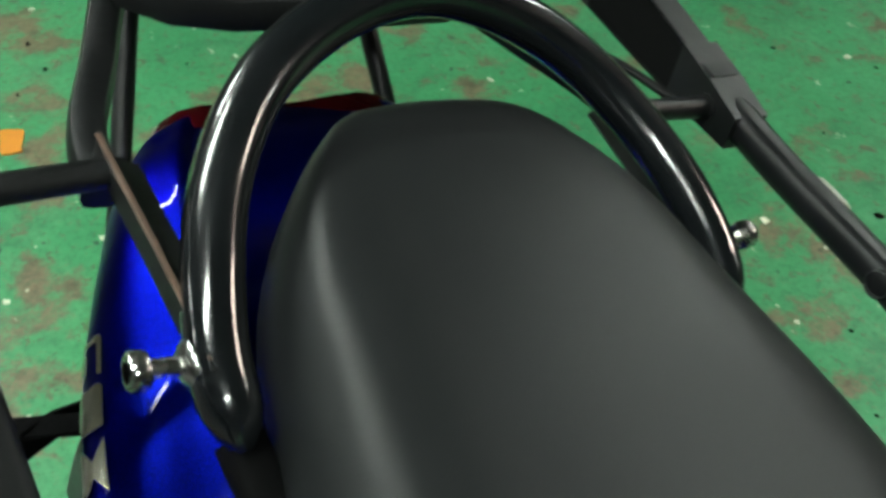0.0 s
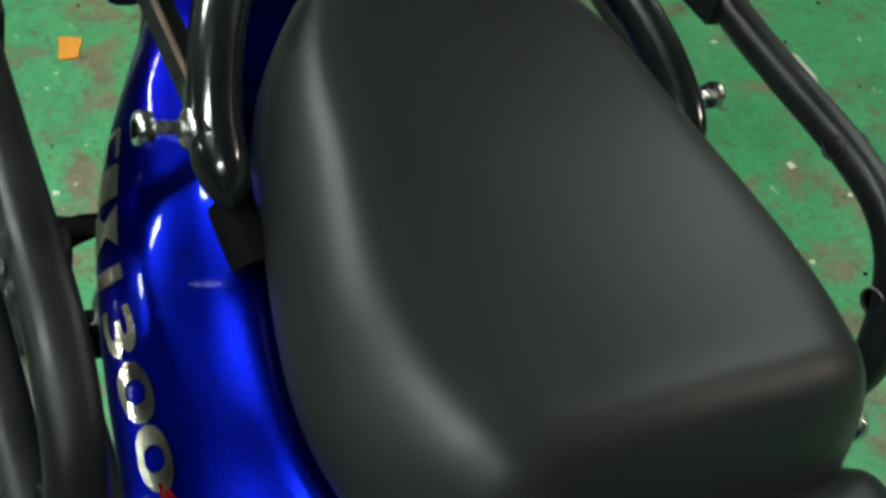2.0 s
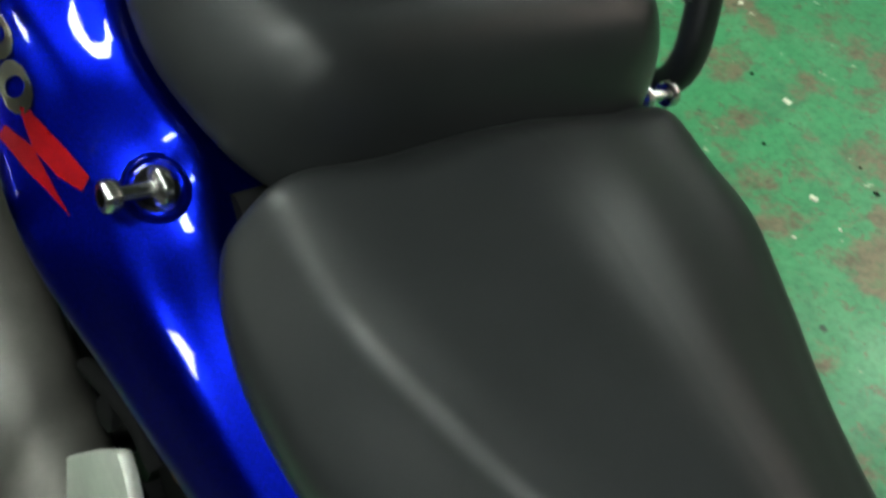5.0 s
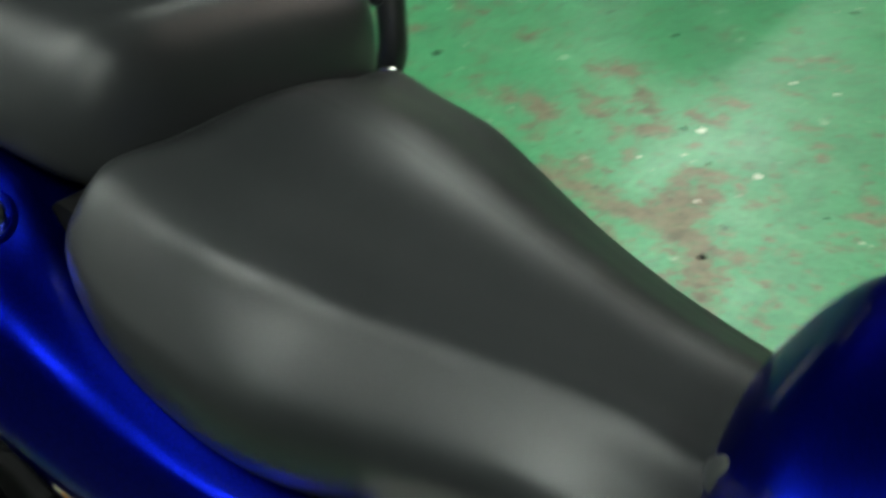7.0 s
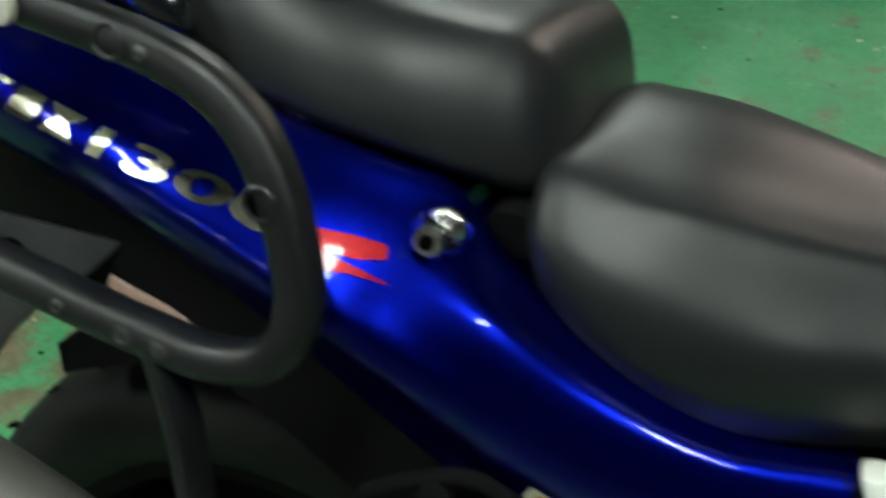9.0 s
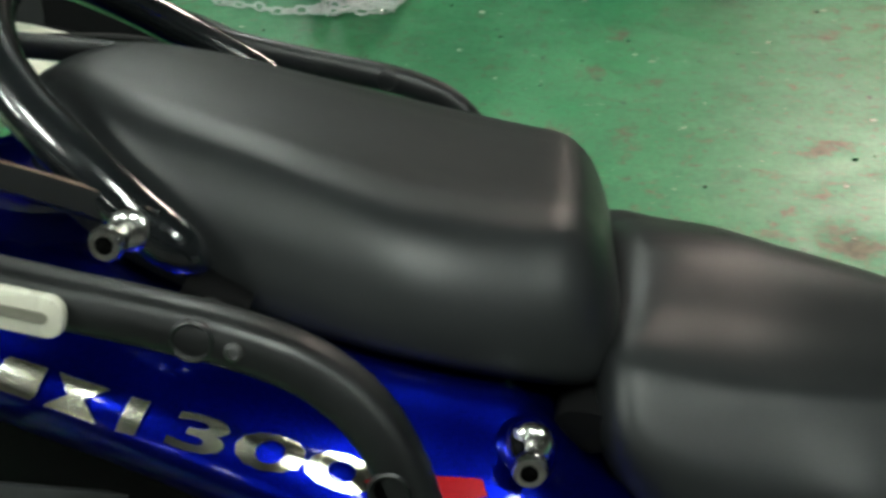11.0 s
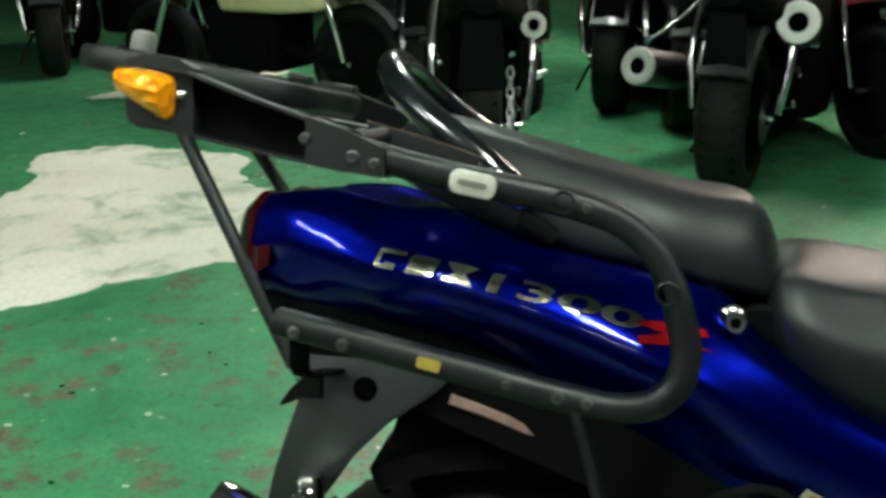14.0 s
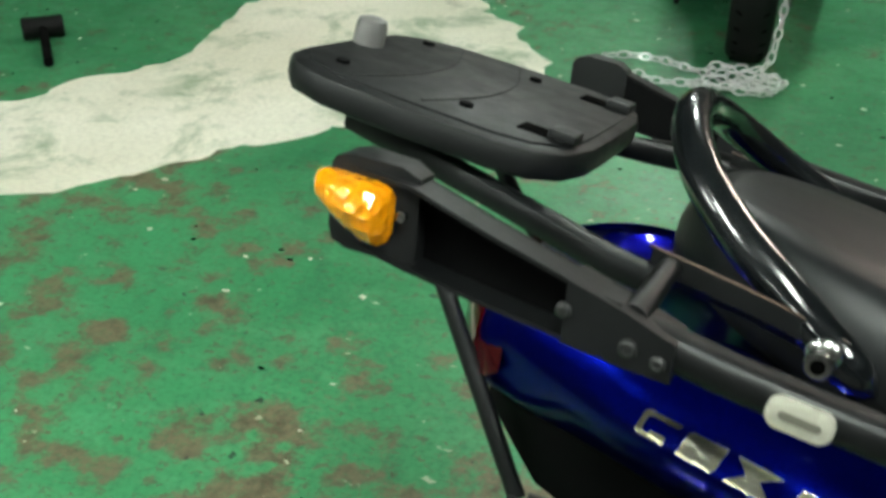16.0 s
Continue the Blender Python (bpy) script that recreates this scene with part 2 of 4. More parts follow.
def spline(points, n):
    """n points evenly along a smooth line through the points."""
    p = np.array(points, float)
    s = np.r_[0, np.cumsum(np.linalg.norm(np.diff(p, axis=0), axis=1))]
    return smooth_keys(np.c_[s, p], np.linspace(0, s[-1], n))


def grid_mesh(rows, close_ring=False, cap=True):
    """A bmesh from rows of points; rings joined row to row, ends capped."""
    bm = bmesh.new()
    vs = [[bm.verts.new(p) for p in r] for r in rows]
    n = len(vs[0])
    for a, b in zip(vs, vs[1:]):
        for i in range(n if close_ring else n - 1):
            j = (i + 1) % n
            bm.faces.new((a[i], a[j], b[j], b[i]))
    if cap and close_ring:
        bm.faces.new(vs[0][::-1])
        bm.faces.new(vs[-1])
    bmesh.ops.remove_doubles(bm, verts=bm.verts, dist=1e-6)
    return bm


def sweep(points, profile, n=40, up=(0, 0, 1), scale=None, closed=False, straight=False):
    """A profile of (side, up) pairs carried along a smooth line."""
    p = np.array(points, float) if straight else spline(points, n)
    tang = np.gradient(p, axis=0)
    rows = []
    u0 = np.array(up, float)
    for k, (q, t) in enumerate(zip(p, tang)):
        t = t / np.linalg.norm(t)
        side = np.cross(t, u0)
        side /= np.linalg.norm(side)
        upv = np.cross(side, t)
        s = 1 if scale is None else scale(k / (len(p) - 1))
        rows.append([q + s * (a * side + b * upv) for a, b in profile])
    return grid_mesh(rows, True)


def circle(r, n=14, r2=None):
    return [(r * math.cos(2 * math.pi * i / n), (r2 or r) * math.sin(2 * math.pi * i / n)) for i in range(n)]


def rounded(w, h, r, k=3):
    """A rounded rectangle w by h as a profile."""
    out = []
    for cx, cy, a in ((w / 2 - r, h / 2 - r, 0), (-w / 2 + r, h / 2 - r, 90), (-w / 2 + r, -h / 2 + r, 180), (w / 2 - r, -h / 2 + r, 270)):
        for i in range(k + 1):
            t = radians(a + 90 * i / k)
            out.append((cx + r * math.cos(t), cy + r * math.sin(t)))
    return out


def lathe(profile, n=20, m=Matrix()):
    """(distance along z, radius) pairs turned about z."""
    rows = [[m @ Vector((r * math.cos(2 * math.pi * i / n), r * math.sin(2 * math.pi * i / n), z)) for i in range(n)] for z, r in profile]
    return grid_mesh(rows, True)


def box(x0, x1, y0, y1, z0, z1, bevel=0.0, segments=2, m=Matrix()):
    bm = bmesh.new()
    bmesh.ops.create_cube(bm, size=1.0)
    for v in bm.verts:
        v.co = Vector((x0 + (v.co.x + 0.5) * (x1 - x0), y0 + (v.co.y + 0.5) * (y1 - y0), z0 + (v.co.z + 0.5) * (z1 - z0)))
    if bevel:
        bmesh.ops.bevel(bm, geom=bm.edges[:], offset=bevel, segments=segments, affect="EDGES", profile=0.5)
    bmesh.ops.transform(bm, matrix=m, verts=bm.verts)
    return bm


def plate(outline, thickness, m=Matrix(), bevel=0.0):
    """A flat outline in x, y given thickness along z."""
    bm = bmesh.new()
    vs = [bm.verts.new((x, y, 0)) for x, y in outline]
    f = bm.faces.new(vs)
    r = bmesh.ops.extrude_face_region(bm, geom=[f])
    for v in r["geom"]:
        if isinstance(v, bmesh.types.BMVert):
            v.co.z += thickness
    bm.normal_update()
    if bevel:
        es = [e for e in bm.edges if len(e.link_faces) == 2 and e.link_faces[0].normal.angle(e.link_faces[1].normal, 0) > 1.0]
        bmesh.ops.bevel(bm, geom=es, offset=bevel, segments=2, affect="EDGES", profile=0.5)
    bmesh.ops.transform(bm, matrix=m, verts=bm.verts)
    return bm


def joined(*bms):
    out = bmesh.new()
    for b in bms:
        me = bpy.data.meshes.new("piece")
        b.to_mesh(me)
        b.free()
        out.from_mesh(me)
        bpy.data.meshes.remove(me)
    return out


def along(a, b):
    """A pose at a whose z axis points to b."""
    a, b = Vector(a), Vector(b)
    return Matrix.Translation(a) @ (b - a).to_track_quat("Z", "Y").to_matrix().to_4x4()


# ---- the room ----
def structure(name, bm, material, label, category, smooth=False):
    return solid(name, bm, material, label, category, kind="structure", smooth=smooth)


X0, X1, Y0, Y1, ZC = -9.0, 8.0, -9.0, 14.5, 3.6
# Unseen south side made dark so little light bounces onto the flanks.
DARK_FLOOR_EDGE = -0.75
structure("floor_unseen_dark", box(X0 - 0.2, X1 + 0.2, Y0 - 0.2, DARK_FLOOR_EDGE, -0.2, 0.0), M_DARKFLOOR, "unseen stretch of floor darkened to hold back bounced light", "floor")
structure("floor", box(X0 - 0.2, X1 + 0.2, DARK_FLOOR_EDGE, Y1 + 0.2, -0.2, 0.0), M_FLOOR, "worn green painted concrete workshop floor", "floor")
structure("ceiling", box(X0 - 0.2, X1 + 0.2, Y0 - 0.2, Y1 + 0.2, ZC, ZC + 0.2), M_CEIL, "dark workshop ceiling with hanging strip lights", "ceiling")
structure("wall_south", box(X0, X1, Y0 - 0.2, Y0, 0.0, ZC), M_WALL, "plain grimy grey workshop wall", "wall")
structure("wall_north", box(X0, X1, Y1, Y1 + 0.2, 0.0, ZC), M_WALL, "plain grimy grey workshop wall", "wall")
structure("wall_west", box(X0 - 0.2, X0, Y0, Y1, 0.0, ZC), M_WALL, "plain grimy grey workshop wall", "wall")
structure("wall_east", box(X1, X1 + 0.2, Y0, Y1, 0.0, ZC), M_WALL, "plain grimy grey workshop wall", "wall")


def ragged(points, step=0.04, amount=0.06, seed=0.0):
    """A closed outline with an uneven, worn edge."""
    out = []
    for a, b in zip(points, points[1:] + points[:1]):
        a, b = Vector((*a, 0)), Vector((*b, 0))
        n = max(1, int((b - a).length / step))
        for i in range(n):
            p = a.lerp(b, i / n)
            d = Vector((noise.noise((p.x * 6, p.y * 6, seed)), noise.noise((p.x * 6, p.y * 6, seed + 9)), 0))
            e = Vector((noise.noise((p.x * 25, p.y * 25, seed)), noise.noise((p.x * 25, p.y * 25, seed + 9)), 0))
            p += d * amount * 1.6 + e * amount * 0.5
            out.append((p.x, p.y))
    return out


MARK = [(-3.9, -0.6), (-2.68, 1.86), (-2.42, 2.43), (-2.52, 3.2), (-2.79, 3.78), (-2.44, 4.08), (-1.84, 3.95), (-1.5, 3.35), (-1.12, 2.92), (-1.19, 2.5), (-1.56, 2.12), (-1.87, 1.68), (-2.18, 1.34), (-3.3, -0.9)]
structure("floor_marking", plate(ragged(MARK), 0.003, pose(0, 0, 0.0005)), M_MARK, "worn cream painted stripe on the floor", "floor marking")
structure("floor_marking", plate(ragged([(-3.3, 5.3), (-2.6, 5.4), (-2.2, 7.6), (-2.4, 8.6), (-3.3, 8.4), (-3.1, 6.6)], seed=4.0), 0.003, pose(0, 0, 0.0005)), M_MARK, "worn cream painted patch on the floor", "floor marking")


def ceiling_light(x, y, tube, first=None):
    m = pose(x, y, LAMP_Z)
    if first:
        return copy_thing(first, m)
    ob = thing("ceiling_light", "white fluorescent ceiling light with a glowing diffuser", "lamp", m, "ceiling lights")
    part("housing", box(-0.13, 0.13, -0.52, 0.52, 0.03, 0.08, 0.008), M_REFL, ob)
    part("diffuser", box(-0.11, 0.11, -0.50, 0.50, 0.0, 0.028, 0.006), tube, ob, "glowing white diffuser")
    for s in (-0.38, 0.38):
        part("hanger", lathe([(0.08, 0.004), (ZC - LAMP_Z, 0.004)], 8, pose(0, s, 0)), M_STEEL, ob)
    return ob


for spots, tube in ((LAMPS, M_TUBE), (NORTH_LAMPS, M_TUBE_NORTH), (NEAR_LAMPS, M_TUBE_NEAR), (WARM_LAMPS, M_TUBE_WARM)):
    light = None
    for lx, ly in spots:
        light = ceiling_light(lx, ly, tube, light)

# ---- the blue motorcycle, leaning on its side stand ----
LEAN = 12.89
bike = thing("motorcycle", "deep blue metallic sports motorcycle with black seats leaning on its stand", "motorcycle", pose(0, 0, 0, -LEAN, 0, 0))

# pillion seat: x, then half width, top and base heights
PILLION = [(-0.1765, 0.0979, 0.9983, 0.9267), (-0.0978, 0.1289, 0.9845, 0.8975), (-0.0113, 0.1480, 0.9630, 0.8700), (0.1185, 0.1683, 0.9310, 0.8450), (0.2168, 0.1384, 0.9193, 0.8215)]


def pillion_at(x):
    """Half width, top and base heights of the pillion seat at x, rounded in plan at both ends."""
    w, zt, zb = smooth_keys(PILLION, np.array([x]))[0]
    x0, x1 = PILLION[0][0], PILLION[-1][0]
    wide = (1 - np.clip((x0 + 0.1503 - x) / 0.1503, 0, 1) ** 2.35) ** (1 / 2.15)
    wide *= (1 - np.clip((x - x1 + 0.055) / 0.055, 0, 1) ** 3.0) ** (1 / 4.65)
    return max(w * wide, 0.004), zt, zb


# tail cowl: keys of x, then edge, shoulder, widest, tuck and hem as half width and height
COWL = [
    (-0.325, 0.015, 0.868, 0.035, 0.862, 0.050, 0.850, 0.045, 0.838, 0.020, 0.830),
    (-0.310, 0.050, 0.890, 0.075, 0.878, 0.090, 0.852, 0.082, 0.822, 0.045, 0.806),
    (-0.270, 0.085, 0.903, 0.115, 0.887, 0.125, 0.855, 0.115, 0.815, 0.070, 0.790),
    (-0.210, 0.105, 0.908, 0.148, 0.879, 0.158, 0.848, 0.130, 0.805, 0.095, 0.775),
    (-0.150, 0.115, 0.897, 0.172, 0.866, 0.185, 0.842, 0.150, 0.795, 0.087, 0.762),
    (-0.050, 0.132, 0.888, 0.203, 0.850, 0.217, 0.828, 0.178, 0.780, 0.122, 0.745),
    (0.050, 0.146, 0.862, 0.215, 0.826, 0.232, 0.800, 0.196, 0.750, 0.147, 0.705),
    (0.140, 0.150, 0.836, 0.209, 0.801, 0.236, 0.764, 0.202, 0.715, 0.162, 0.660),
    (0.195, 0.150, 0.792, 0.202, 0.772, 0.214, 0.724, 0.192, 0.680, 0.167, 0.630),
    (0.250, 0.148, 0.752, 0.186, 0.732, 0.194, 0.690, 0.176, 0.648, 0.157, 0.600),
    (0.330, 0.137, 0.712, 0.164, 0.700, 0.170, 0.662, 0.157, 0.615, 0.142, 0.565),
    (0.405, 0.120, 0.700, 0.138, 0.696, 0.146, 0.676, 0.146, 0.610, 0.138, 0.550),
]


def cowl_section(x):
    """Control points of the half section at x: a lip under the seat, a flat shoulder, a sloping band, then the flank."""
    e, s, w, t, h = smooth_keys(COWL, np.array([x]))[0].reshape(5, 2)
    k = float(np.interp(x, [-0.13, -0.08, 0.150, 0.185], [0, 1, 1, 0]))
    if k:
        pw, _, pz = pillion_at(x)
        e = (1 - k) * e + k * np.array([0.955 * pw + 0.001, pz - 0.001])
    d, c = s - e, w - s
    out = np.array([0.0012, 0.0012])
    lip = e + np.array([-0.006, -0.004])
    bulge = 0.0025 * np.array([-d[1], d[0]]) / max(np.linalg.norm(d), 1e-6) * min(1.0, np.linalg.norm(d) / 0.05)
    return np.array([lip, e, e + 0.45 * d + bulge, e + 0.93 * d + 0.25 * bulge, s + 0.22 * c + 0.5 * out, s + 0.6 * c + out, w, w + np.array([-0.0015, -0.007]), t, h])


def cowl_rows(nx=80, nv=40):
    xs = np.linspace(COWL[0][0], COWL[-1][0], nx)
    return xs, [spline(cowl_section(x), nv) for x in xs]


def cowl_at(x, v, off=0.0):
    """The point of the right-hand cowl at x, v (0 seat edge, 1 hem), off metres above it."""
    def raw(a, b):
        r = cowl_section(a)
        s = np.r_[0, np.cumsum(np.linalg.norm(np.diff(r, axis=0), axis=1))]
        y, z = smooth_keys(np.c_[s, r], np.array([b * s[-1]]))[0]
        return np.array([a, -y, z])
    p = raw(x, v)
    n = np.cross(raw(x + 0.002, v) - raw(x - 0.002, v), raw(x, min(v + 0.01, 1)) - raw(x, max(v - 0.01, 0)))
    n /= np.linalg.norm(n)
    if n[1] > 0 and n[2] < 0.2 or n[2] < -0.5:
        n = -n
    return p + off * n


def build_cowl():
    xs, prof = cowl_rows()
    rows = []
    for x, p in zip(xs, prof):
        right = [(x, -y, z) for y, z in p]
        left = [(x, y, z) for y, z in p[::-1]]
        rows.append(right[::-1] + [(x, 0.0, p[0][1] + 0.003)] + left[::-1])
    return grid_mesh(rows, True)


cowl = part("tail_cowl", build_cowl(), M_BLUE, bike, "glossy deep blue metallic tail cowl")


def flat_shape(*outlines):
    """Flat faces from outlines, cut fine enough to follow a curved surface."""
    bm = bmesh.new()
    for o in outlines:
        bm.faces.new([bm.verts.new((x, y, 0)) for x, y in o])
    bmesh.ops.triangulate(bm, faces=bm.faces)
    for _ in range(3):
        bmesh.ops.subdivide_edges(bm, edges=[e for e in bm.edges if e.calc_length() > 0.12], cuts=1, use_grid_fill=False)
        bmesh.ops.triangulate(bm, faces=[f for f in bm.faces if len(f.verts) > 4])
    return bm


def text_mesh(word, size=1.0, bold=0.025):
    cu = bpy.data.curves.new("lettering", "FONT")
    cu.body, cu.size, cu.resolution_u, cu.offset = word, size, 3, bold
    ob = new("lettering", cu)
    me = bpy.data.meshes.new_from_object(ob.evaluated_get(bpy.context.evaluated_depsgraph_get()))
    bpy.data.objects.remove(ob)
    bm = bmesh.new()
    bm.from_mesh(me)
    bpy.data.meshes.remove(me)
    bmesh.ops.triangulate(bm, faces=bm.faces)
    for _ in range(2):
        bmesh.ops.subdivide_edges(bm, edges=[e for e in bm.edges if e.calc_length() > 0.15], cuts=1)
        bmesh.ops.triangulate(bm, faces=[f for f in bm.faces if len(f.verts) > 3])
    return bm


# decal band: how far down the sloping band it runs, from tail to front
DECAL_DOWN = [(-0.17, 0.68), (-0.05, 0.60), (0.05, 0.31), (0.12, 0.32), (0.16, 0.36)]


def decal_v(x):
    r = cowl_section(x)
    s = np.r_[0, np.cumsum(np.linalg.norm(np.diff(r, axis=0), axis=1))]
    f = float(np.interp(x, [a for a, _ in DECAL_DOWN], [b for _, b in DECAL_DOWN]))
    return (s[3] + f * (s[6] - s[3])) / s[-1]


def lay_decal(bm, x_start, length, height, slant=0.25, off=0.0012):
    """Lay a mesh of unit height onto the decal band; length and height in metres."""
    for v in bm.verts:
        x = x_start + (v.co.x + slant * v.co.y) * length
        vc = decal_v(x)
        r = cowl_section(x)
        total = np.linalg.norm(np.diff(r, axis=0), axis=1).sum()
        v.co = Vector(cowl_at(x, vc - (v.co.y - 0.5) * height / total, off))
    return bm


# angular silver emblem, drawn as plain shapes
part("emblem", lay_decal(flat_shape([(0, 0.12), (0.1, 0), (0.62, 0), (0.62, 0.2), (0.22, 0.2), (0.16, 0.3), (0.16, 0.7), (0.24, 0.8), (0.95, 0.8), (1.0, 1), (0.1, 1), (0, 0.88)], [(0.36, 0.34), (0.80, 0.34), (0.80, 0.0), (0.64, 0.0), (0.64, 0.2), (0.36, 0.2)]), -0.156, 0.027, 0.019), M_SILVERDECAL, cowl, "silver angular emblem on the cowl")
part("emblem", lay_decal(flat_shape([(0, 0), (0.9, 0), (1.0, 0.15), (1.0, 0.55), (0.3, 0.62), (0.3, 0.8), (1.0, 0.8), (1.0, 1), (0.1, 1), (0, 0.85), (0, 0.5), (0.7, 0.4), (0.7, 0.2), (0, 0.2)]), -0.124, 0.027, 0.019), M_SILVERDECAL, cowl, "silver angular emblem on the cowl")
part("emblem", lay_decal(flat_shape([(0, 0), (0.28, 0), (0.55, 0.35), (0.8, 0), (1.15, 0), (0.72, 0.52), (1.1, 1), (0.85, 1), (0.55, 0.66), (0.32, 1), (0, 1), (0.38, 0.5)]), -0.091, 0.028, 0.019), M_SILVERDECAL, cowl, "silver angular emblem on the cowl")


def number_decal():
    bm = text_mesh("1300")
    xs = [v.co.x for v in bm.verts]
    ys = [v.co.y for v in bm.verts]
    for v in bm.verts:
        v.co.x = (v.co.x - min(xs)) / (max(xs) - min(xs))
        v.co.y = (v.co.y - min(ys)) / (max(ys) - min(ys))
    return lay_decal(bm, -0.048, 0.132, 0.0195, 0.05)


part("number_decal", number_decal(), M_SILVERDECAL, cowl, "silver number 1300 on the cowl")
part("emblem", lay_decal(flat_shape([(0.06, 0.0), (0.52, 0.22), (0.69, 0.34), (1.0, 0.53), (0.66, 0.46), (0.375, 0.42), (0.04, 0.16)], [(0.0, 0.45), (0.41, 0.42), (0.70, 0.58), (0.92, 0.82), (0.875, 1.0), (0.44, 0.76), (0.1, 0.58)]), 0.080, 0.068, 0.040, 0.0), M_REDDECAL, cowl, "red slashed emblem on the cowl")

# black tray under the tail
part("undertray", grid_mesh([[(x, y, z) for y, z in ((-w, zt), (-w * 0.9, zb), (w * 0.9, zb), (w, zt))] for x, w, zt, zb in ((-0.300, 0.065, 0.815, 0.775), (-0.24, 0.112, 0.805, 0.735), (-0.12, 0.148, 0.79, 0.700), (0.05, 0.172, 0.74, 0.645), (0.20, 0.18, 0.65, 0.56), (0.40, 0.14, 0.58, 0.46))], True), M_DARK, bike, "dull black plastic undertray")

# tail lamps
lamp = part("tail_lamp", grid_mesh([[(x, y, z) for y, z in spline([(-w, z0), (-w * 0.95, (z0 + z1) / 2), (-w * 0.8, z1), (0, z1 + 0.006), (w * 0.8, z1), (w * 0.95, (z0 + z1) / 2), (w, z0)], 19)] for x, w, z0, z1 in ((-0.329, 0.055, 0.828, 0.862), (-0.322, 0.085, 0.822, 0.878), (-0.300, 0.111, 0.822, 0.893), (-0.285, 0.121, 0.826, 0.890), (-0.274, 0.127, 0.834, 0.882))], False), M_RED, bike, "dark red tail lamp lens")
part("tail_lamp", grid_mesh([[(x, y, z) for y, z in spline([(-w, 0.80), (-w, 0.782), (0, 0.778), (w, 0.782), (w, 0.80)], 9)] for x, w in ((-0.305, 0.03), (-0.298, 0.06), (-0.27, 0.075))], False), M_RED, bike, "small dark red lower lamp lens")


# ---- seats ----
def pillion_seat():
    x0, x1 = PILLION[0][0], PILLION[-1][0]
    xs = np.r_[np.linspace(x0 + 0.0005, x0 + 0.05, 16), np.linspace(x0 + 0.058, x1 - 0.05, 26), np.linspace(x1 - 0.045, x1 - 0.0004, 18)]
    rows = []
    for x in xs:
        w, zt, zb = pillion_at(x)
        tall = (1 - np.clip((x0 + 0.056 - x) / 0.056, 0, 1) ** 2.2) ** (1 / 2.4) * (1 - np.clip((x - (x1 - 0.052)) / 0.052, 0, 1) ** 2.6) ** (1 / 2.1)
        h = max((zt - zb) * tall, 0.004)
        half = spline([(0, h), (0.1 * w, h * 0.9995), (0.4 * w, h * 0.984), (0.68 * w, h * 0.945), (0.785 * w, h * 0.893), (0.895 * w, h * 0.715), (0.968 * w, h * 0.45), (0.985 * w, h * 0.24), (0.965 * w, h * 0.07), (0.925 * w, 0)], 44)
        rows.append([(x, -y, zb + z) for y, z in half] + [(x, y, zb + z) for y, z in half[::-1][:-1]])
    return grid_mesh(rows, True)


# rider seat: x, then top height, welt half width and height, widest half width, base height
RIDER = [(0.17, 0.8640, 0.1425, 0.8720, 0.1499, 0.7967), (0.24, 0.8722, 0.1436, 0.8407, 0.1739, 0.7432), (0.30, 0.8675, 0.1405, 0.8312, 0.1730, 0.7145), (0.35, 0.8570, 0.1226, 0.8223, 0.1650, 0.7089), (0.42, 0.8400, 0.0937, 0.8105, 0.1316, 0.7040), (0.49, 0.8253, 0.0679, 0.8052, 0.1110, 0.7106), (0.58, 0.8168, 0.0597, 0.7935, 0.1149, 0.7378)]
RIDER_BACK = 0.1949


def rider_seat():
    back = RIDER_BACK
    xs = np.r_[back + 0.035 * np.linspace(0.01, 1, 18) ** 1.5, np.linspace(0.236, 0.53, 34), np.linspace(0.537, 0.572, 10)]
    rows = []
    for x, (zt, wc, zc, ws, zb) in zip(xs, smooth_keys(RIDER, xs)):
        wide = (1 - np.clip((back + 0.035 - x) / 0.035, 0, 1) ** 4.45) ** (1 / 4.45)
        tall = (1 - np.clip((back + 0.052 - x) / 0.052, 0, 1) ** 3.0) ** 0.45 * (1 - np.clip((x - 0.55) / 0.023, 0, 1) ** 4) ** 0.25
        d, g, fall = zt - zc, ws - wc, zc - zb
        half = spline([(0, zt), (0.10 * wc, zt - 0.012 * d), (0.55 * wc, zt - 0.40 * d), (wc, zc), (wc + 0.55 * g, zc - 0.20 * fall), (ws - 0.002, zc - 0.42 * fall), (ws - 0.008, zc - 0.74 * fall), (ws - 0.028, zb)], 72)
        s = np.r_[0, np.cumsum(np.linalg.norm(np.diff(half, axis=0), axis=1))]
        s0 = s[np.argmin(np.abs(half[:, 0] - wc))]
        lift = float(np.interp(x, [0.21, 0.30], [0, 1])) * (0.0019 * np.exp(-(((s - s0) / 0.0090) ** 2)) - 0.0003 * np.exp(-(((s - s0 - 0.020) / 0.009) ** 2)))
        t = np.gradient(half, axis=0)
        t /= np.linalg.norm(t, axis=1)[:, None]
        half = half + lift[:, None] * np.c_[-t[:, 1], t[:, 0]]
        base = zb + 0.45 * fall
        half = [(max(y * wide, 0.002), base + (z - base) * max(tall, 0.02)) for y, z in half]
        rows.append([(x, -y, z) for y, z in half] + [(x, y, z) for y, z in half[::-1]])
    return grid_mesh(rows, True)


part("pillion_seat", pillion_seat(), M_VINYL, bike, "smooth black vinyl pillion seat pad")
part("rider_seat", rider_seat(), M_VINYL, bike, "black vinyl rider seat with raised side welts")
